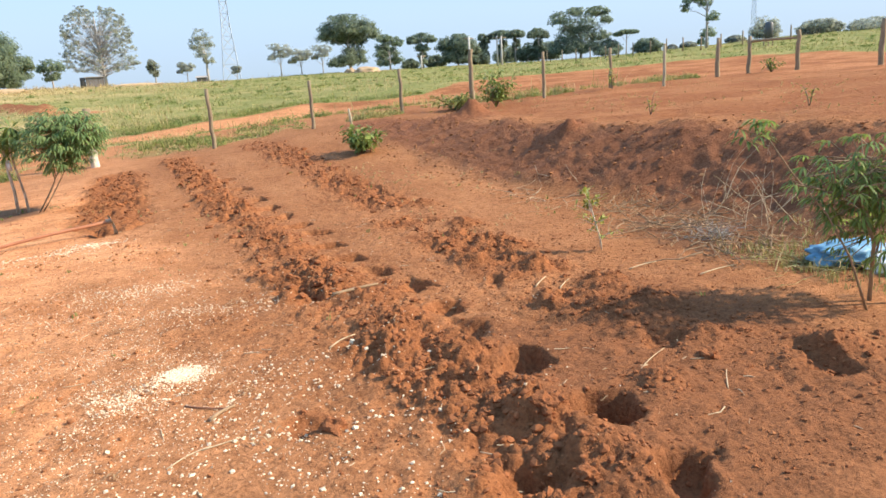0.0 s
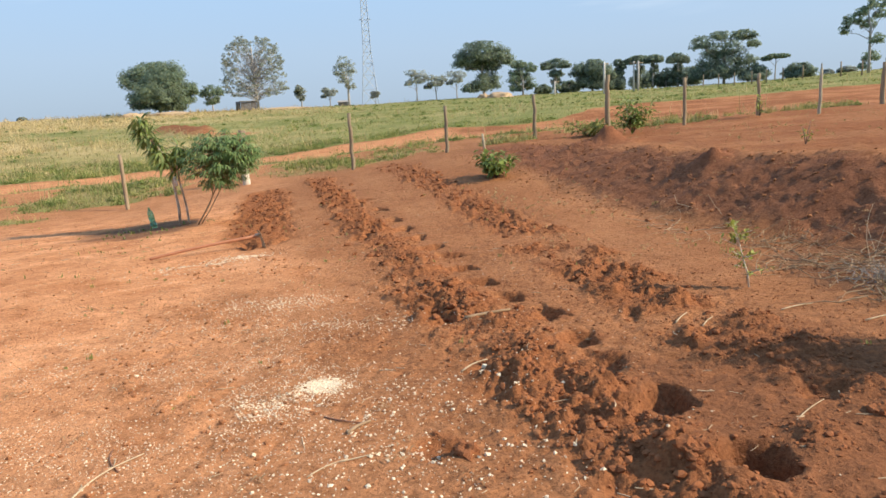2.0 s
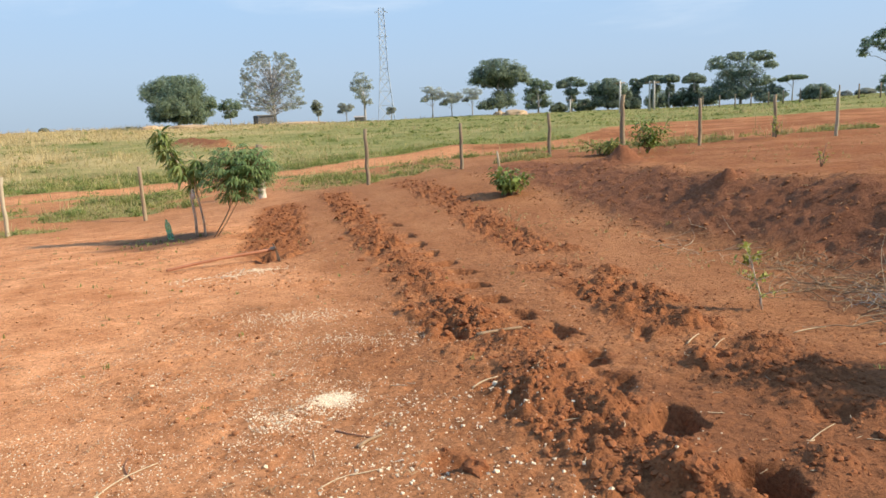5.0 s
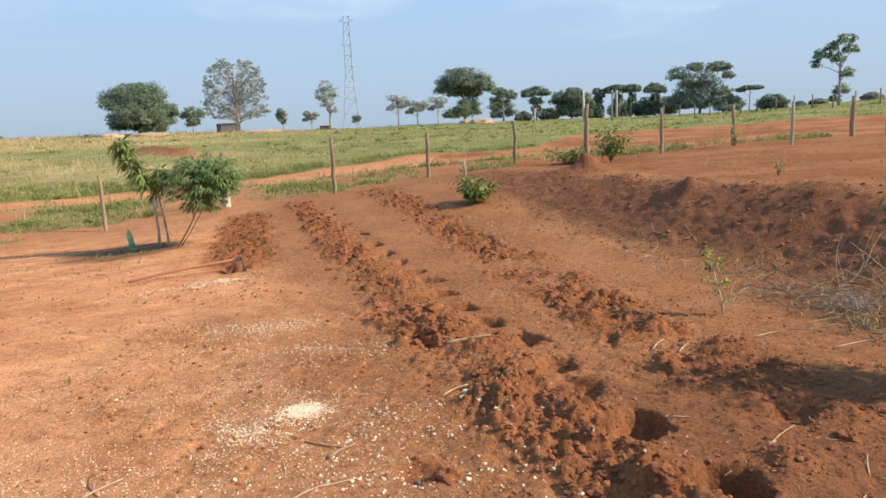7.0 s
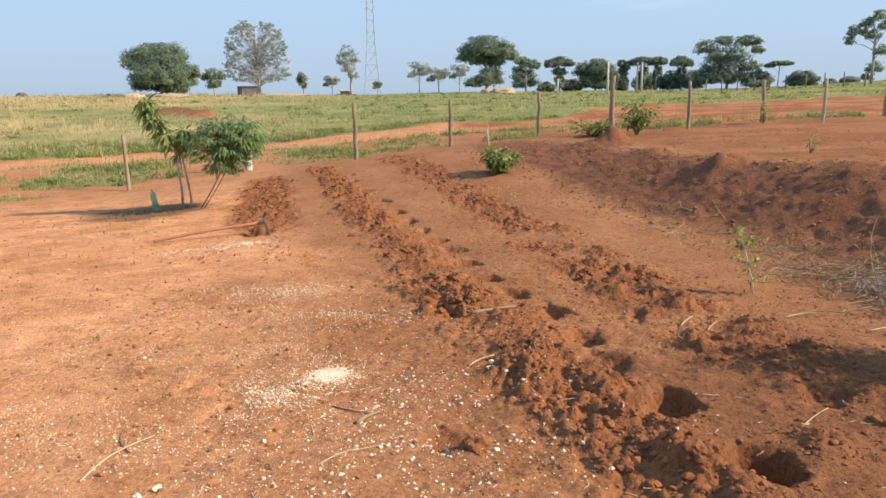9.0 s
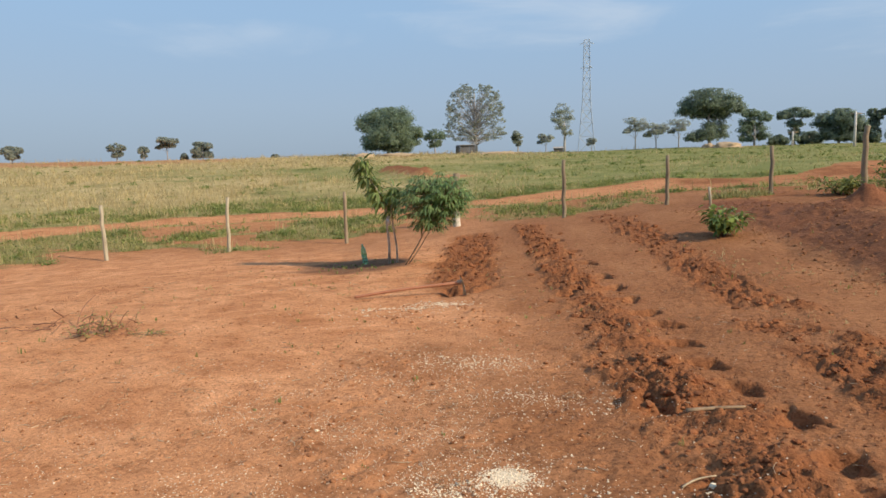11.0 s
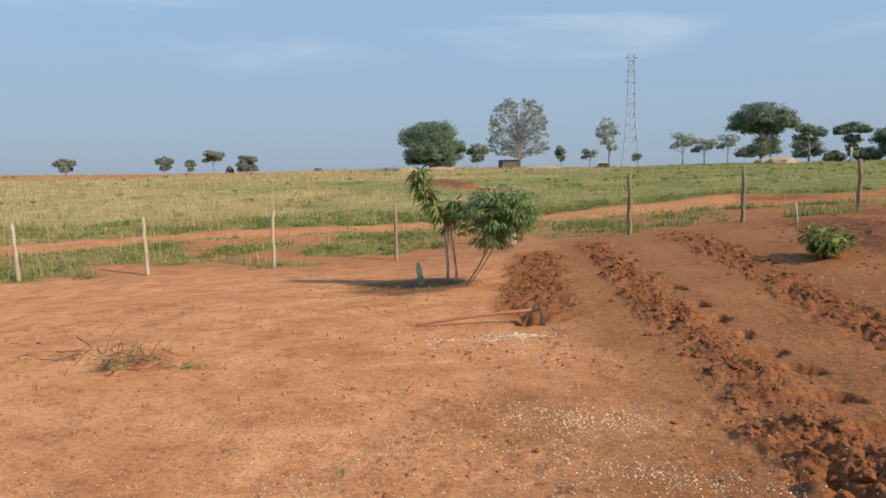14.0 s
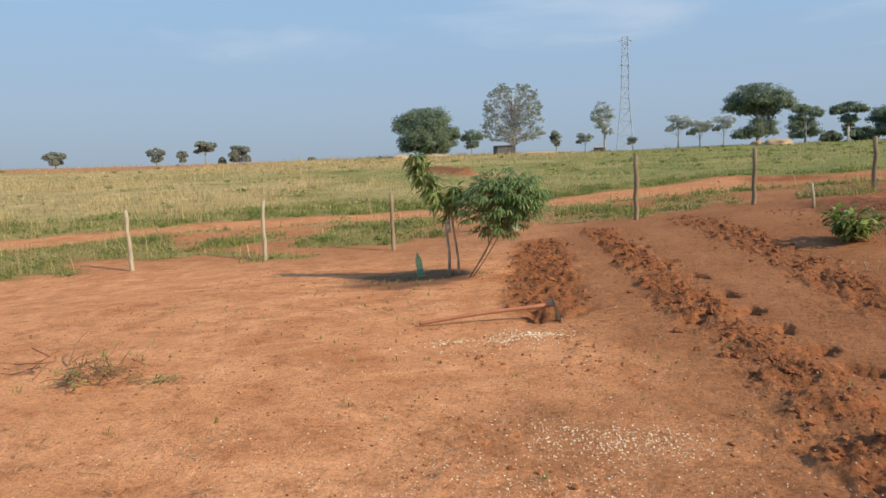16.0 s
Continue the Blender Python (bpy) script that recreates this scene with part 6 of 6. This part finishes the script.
def white_grit():
    rnd = np.random.RandomState(31)
    xs, ys, ss = [], [], []

    def patch(cx, cy, sx, sy, n, lo, hi, turn=0.0):
        u, v = rnd.normal(size=n) * sx, rnd.normal(size=n) * sy
        xs.append(cx + u * math.cos(turn) - v * math.sin(turn)), ys.append(cy + u * math.sin(turn) + v * math.cos(turn))
        ss.append(lo + (hi - lo) * rnd.rand(n) ** 2.5)

    patch(-0.125, 3.44, 0.058, 0.055, 1700, 0.003, 0.009)
    patch(-0.17, 3.36, 0.10, 0.06, 220, 0.003, 0.010)
    patch(-0.42, 3.17, 0.085, 0.085, 300, 0.003, 0.010)
    patch(-0.30, 3.22, 0.16, 0.10, 170, 0.003, 0.009)
    patch(-0.3, 3.3, 0.35, 0.35, 900, 0.003, 0.008)
    patch(-1.5, 3.7, 0.9, 0.8, 5200, 0.002, 0.0045)
    patch(-0.9, 3.2, 0.5, 0.45, 2400, 0.002, 0.0048)
    patch(-1.1, 3.3, 0.7, 0.8, 3000, 0.003, 0.007)
    patch(-1.0, 2.2, 0.8, 0.5, 1500, 0.003, 0.008)
    patch(0.4, 2.4, 0.45, 0.5, 1100, 0.003, 0.013)
    patch(0.5, 3.3, 0.4, 0.5, 500, 0.003, 0.010)
    patch(0.15, 4.64, 0.40, 0.10, 520, 0.003, 0.009, -0.2)
    patch(0.43, 4.48, 0.06, 0.03, 150, 0.004, 0.010)
    patch(-0.55, 5.52, 0.28, 0.12, 620, 0.003, 0.009)
    patch(-0.9, 5.4, 0.5, 0.3, 420, 0.003, 0.008)
    patch(-0.9, 4.6, 0.9, 0.6, 1800, 0.003, 0.007)
    patch(-1.45, 7.75, 0.30, 0.10, 520, 0.004, 0.013, 0.4)
    patch(-1.2, 7.92, 0.14, 0.08, 200, 0.006, 0.017, 0.2)
    patch(-1.95, 7.62, 0.10, 0.05, 120, 0.006, 0.016)
    patch(-1.8, 7.4, 0.6, 0.4, 260, 0.004, 0.010)
    patch(-2.3, 5.2, 0.3, 0.2, 200, 0.004, 0.009)
    xs.append(rnd.uniform(-3.5, 2.0, 2600)), ys.append(rnd.uniform(1.2, 7.5, 2600)), ss.append(0.0025 + 0.0055 * rnd.rand(2600) ** 4)
    x, y, s = map(np.concatenate, (xs, ys, ss))
    k = (rnd.rand(len(x)) < 0.22 + 0.78 * ease((fractal(x, y, 0.45, 4, 77, 0.6) - 0.44) / 0.1)) | (np.hypot(x + 0.25, y - 3.35) < 0.3)
    scatter_rocks("white_grit", x[k], y[k], s[k], M_GRIT, "white crushed grit strewn and heaped on red soil", "grit", 9, 0.7, 0.2, False)
    for k, (x, y, s) in enumerate(((-0.81, 2.25, 0.020), (-0.88, 2.20, 0.016), (0.86, 3.40, 0.020), (0.90, 3.20, 0.015), (0.95, 3.0, 0.012), (0.10, 2.2, 0.012), (-0.4, 2.0, 0.013), (0.65, 2.35, 0.013), (-1.3, 3.9, 0.011), (1.25, 5.6, 0.013))):
        bm = bmesh.new()
        bmesh.ops.create_icosphere(bm, subdivisions=2, radius=s)
        for v in bm.verts:
            v.co *= 1 + 0.8 * noise.noise(v.co / s * 1.6 + Vector((k * 3, 0, 0)))
            v.co.z *= 0.7
        me = bpy.data.meshes.new("pebble")
        bm.to_mesh(me)
        bm.free()
        me.materials.append(M_GRIT)
        ob = new("white_pebble", me)
        ob.matrix_basis = pose(x, y, ground_at(x, y) + s * 0.35, 0, 0, k * 50)
        tagged(ob, "white pebble lying on red soil", "pebble", "white pebbles")


white_grit()


def grass(name, x, y, tall, wide, mat, label, seed, per=5, splay=1.0):
    """Tufts of pointed blades as one mesh: each blade is two bent triangles."""
    rnd = np.random.RandomState(seed)
    z = height(x, y)
    x, y, z, tall, wide = (np.repeat(v, per) for v in (x, y, z, tall, wide))
    n = len(x)
    a = rnd.uniform(0, math.tau, n)
    spread = tall * rnd.uniform(0.1, 0.7, n) * splay
    bx, by = x + rnd.normal(size=n) * tall * 0.25, y + rnd.normal(size=n) * tall * 0.25
    w = wide * rnd.uniform(0.6, 1.3, n)
    t = tall * rnd.uniform(0.35, 1.15, n)
    sx, sy = np.cos(a + 1.6) * w, np.sin(a + 1.6) * w
    ox, oy = np.cos(a) * spread, np.sin(a) * spread
    v = np.stack([np.stack([bx - sx, by - sy, z - 0.02], 1), np.stack([bx + sx, by + sy, z - 0.02], 1), np.stack([bx + ox * 0.4 + sx * 0.7, by + oy * 0.4 + sy * 0.7, z + t * 0.6], 1), np.stack([bx + ox * 0.4 - sx * 0.7, by + oy * 0.4 - sy * 0.7, z + t * 0.6], 1), np.stack([bx + ox, by + oy, z + t], 1)], 1)
    i = np.arange(n)[:, None] * 5
    quads, tris = (i + np.array([0, 1, 2, 3])).tolist(), (i + np.array([3, 2, 4])).tolist()
    me = bpy.data.meshes.new(name)
    me.from_pydata(v.reshape(-1, 3).tolist(), [], quads + tris)
    me.materials.append(mat)
    me.update()
    return tagged(new(name, me), label, "grass", kind="stuff")


def herbs(x, y, size, label, seed, name="low_weeds"):
    """Low rounded weeds: small leaves packed into uneven mounds."""
    rnd = np.random.RandomState(seed)
    m = 70
    z = height(x, y)
    r = np.hypot(x, y)
    g = rnd.normal(size=(len(x), m, 3)) * np.array([0.55, 0.55, 0.36])
    g[:, :, 2] = np.abs(g[:, :, 2]) + 0.03
    P = (g * size[:, None, None] + np.stack([x, y, z], 1)[:, None]).reshape(-1, 3)
    n = len(P)
    s = (np.repeat(0.012 + 0.0007 * r, m) * rnd.uniform(0.6, 1.4, n))[:, None]
    nrm = rnd.normal(size=(n, 3)) + np.array([0, 0, 1.0])
    nrm /= np.linalg.norm(nrm, axis=1, keepdims=True)
    a = np.cross(nrm, rnd.normal(size=(n, 3)))
    a /= np.linalg.norm(a, axis=1, keepdims=True)
    b = np.cross(nrm, a)
    quad = np.stack([P - a * s, P - b * s * 0.5 + nrm * s * 0.15, P + a * s, P + b * s * 0.5 + nrm * s * 0.1], 1).reshape(-1, 3)
    me = array_mesh(name, quad, np.arange(n * 4).reshape(n, 4), M_HERB, False)
    return tagged(new(name, me), label, "weeds", kind="stuff")


def all_grass():
    rnd = np.random.RandomState(77)

    def spots(n, r0, r1, power, a0=-62, a1=60):
        r, az = r0 + (r1 - r0) * rnd.rand(n) ** power, np.radians(rnd.uniform(a0, a1, n))
        return r * np.sin(az), r * np.cos(az), r

    # verge between the fence and the track: ragged clumps, tall in some places and grazed in others
    x, y, r = spots(70000, 16.2, 32, 1.0)
    g, dry = cover(x, y)
    keep = (rnd.rand(len(x)) < g ** 1.4) & (g > 0.35)
    lush = fractal(x, y, 1.1, 4, 99, 0.65)
    k = keep & (rnd.rand(len(x)) < 0.25 + 0.75 * ease((lush - 0.44) / 0.14))
    grass("verge_grass", x[k], y[k], 0.04 + 0.26 * ease((lush[k] - 0.48) / 0.2) * rnd.rand(k.sum()) ** 1.3, np.full(k.sum(), 0.009), M_GRASS, "rough green grass tufts along the dirt track", 1, 5, 1.6)
    k = keep & (rnd.rand(len(x)) < 0.40)
    grass("verge_straw", x[k], y[k], 0.05 + 0.26 * rnd.rand(k.sum()) ** 3, np.full(k.sum(), 0.007), M_OLIVE, "yellowing grass among the tufts by the track", 2, 3, 1.8)
    k = keep & (rnd.rand(len(x)) < 0.035)
    grass("verge_stalks", x[k], y[k], 0.25 + 0.35 * rnd.rand(k.sum()), np.full(k.sum(), 0.007), M_HAY, "single tall dry grass stalks by the track", 12, 2, 1.0)
    k = keep & (lush > 0.50) & (rnd.rand(len(x)) < 0.038)
    herbs(x[k], y[k], 0.12 + 0.26 * rnd.rand(k.sum()) ** 2, "low leafy weeds along the dirt track", 22)
    # a thin line of weeds where the upper terrace meets the track
    az = np.radians(rnd.uniform(12, 44, 2600))
    r = np.interp(np.degrees(az), BEARING, FENCE_R) + rnd.normal(size=2600) * 0.7
    x, y = r * np.sin(az), r * np.cos(az)
    k = fractal(x, y, 2.4, 4, 131, 0.6) > 0.51
    grass("terrace_weeds", x[k], y[k], 0.05 + 0.25 * rnd.rand(k.sum()) ** 2, np.full(k.sum(), 0.010), M_OLIVE, "thin weedy grass along the edge of the terrace", 13, 5, 1.5)
    k = k & (rnd.rand(2600) < 0.035)
    herbs(x[k], y[k], 0.12 + 0.16 * rnd.rand(k.sum()), "low leafy weeds along the edge of the terrace", 23)
    # pasture: green turf in clumps, ageing grass, and straw standing in drifts
    x, y, r = spots(74000, 25, 128, 1.3)
    g, dry = cover(x, y)
    keep = rnd.rand(len(x)) < g ** 1.5
    clump = fractal(x, y, 2.6, 4, 57, 0.65)
    drift = fractal(x, y, 7.0, 5, 55, 0.65) + 0.10 * ease((dry - 0.6) / 0.3)
    tallness = ease((clump - 0.42) / 0.22)
    straw = rnd.rand(len(x)) < np.clip(dry * 1.3, 0, 1) * (0.12 + 0.88 * ease((drift - 0.47) / 0.10))
    k = keep & ~straw & (rnd.rand(len(x)) < (0.2 + 0.8 * tallness) * (1 - 0.7 * dry))
    grass("pasture_grass", x[k], y[k], 0.04 + 0.18 * tallness[k] * rnd.rand(k.sum()), 0.005 + 0.00022 * r[k], M_GRASS, "green pasture grass beyond the track", 3, 3, 1.6)
    k = keep & ~straw & (rnd.rand(len(x)) < 0.10 + 0.28 * ease(dry / 0.5))
    grass("pasture_aged_grass", x[k], y[k], 0.05 + 0.22 * rnd.rand(k.sum()) ** 2, 0.005 + 0.00020 * r[k], M_OLIVE, "yellowing pasture grass beyond the track", 14, 3, 1.4)
    k = keep & straw
    grass("pasture_straw", x[k], y[k], 0.08 + (0.22 + 0.5 * ease((drift[k] - 0.52) / 0.12)) * rnd.rand(k.sum()) ** 1.6, 0.005 + 0.00015 * r[k], M_HAY, "dry straw-coloured pasture grass in drifts", 4, 4, 1.1)
    k = keep & (r > 32) & (clump > 0.56) & (rnd.rand(len(x)) < 0.02)
    herbs(x[k], y[k], 0.15 + 0.25 * rnd.rand(k.sum()) ** 2, "low shrubby weeds in the pasture", 24)
    # thin weeds on the plot
    x, y = rnd.uniform(-7, 4.5, 420), rnd.uniform(3, 15, 420)
    k = fractal(x, y, 1.1, 3, 123) > 0.60
    grass("plot_weeds", x[k], y[k], 0.02 + 0.04 * rnd.rand(k.sum()), np.full(k.sum(), 0.005), M_GRASS, "sparse low weeds on the bare plot", 5, 5)
    cx, cy = rnd.uniform(-6, 0.2, 24), 5.5 + 7 * rnd.rand(24)
    k = np.repeat(np.arange(24), 4)
    x, y = cx[k] + rnd.normal(size=len(k)) * 0.12, cy[k] + rnd.normal(size=len(k)) * 0.10
    grass("green_sprouts", x, y, 0.012 + 0.03 * rnd.rand(len(k)), np.full(len(k), 0.004), M_OLIVE, "tiny green seedlings in loose patches on the plot", 25, 6, 2.0)
    x, y = rnd.uniform(2.4, 4.6, 420), rnd.uniform(6.0, 12.5, 420)
    k = (fractal(x, y, 0.8, 3, 321) > 0.5) & (x < np.interp(y, FOOT_Y, FOOT_X) + 0.2)
    grass("bank_weeds", x[k], y[k], 0.015 + 0.035 * rnd.rand(k.sum()), np.full(k.sum(), 0.004), M_HAY, "thin dry grass at the foot of the bank", 6, 5, 2.2)
    x, y = rnd.uniform(6.0, 16.0, 900), rnd.uniform(5.5, 19, 900)
    k = (fractal(x, y, 1.3, 4, 231, 0.6) > 0.53) & (x > np.interp(y, FOOT_Y, FOOT_X) + 1.9)
    grass("terrace_sprigs", x[k], y[k], 0.015 + 0.05 * rnd.rand(k.sum()) ** 2, np.full(k.sum(), 0.005), M_OLIVE, "thin withered sprigs on the upper terrace", 26, 4, 2.0)
    x, y = 4.5 + rnd.normal(size=500) * 0.5, 3.4 + rnd.normal(size=500) * 0.4
    k = x > 4.1
    grass("brush_grass", x[k], y[k], 0.03 + 0.08 * rnd.rand(k.sum()), np.full(k.sum(), 0.004), M_OLIVE, "green and yellow grass round the cut brush", 7, 4)
    x, y = -3.2 + rnd.normal(size=60) * 0.45, 11.45 + rnd.normal(size=60) * 0.2
    grass("tree_weeds", x[:26], y[:26], 0.02 + 0.06 * rnd.rand(26), np.full(26, 0.010), M_GRASS, "few weeds in the damp soil under the mango tree", 8, 4)


all_grass()
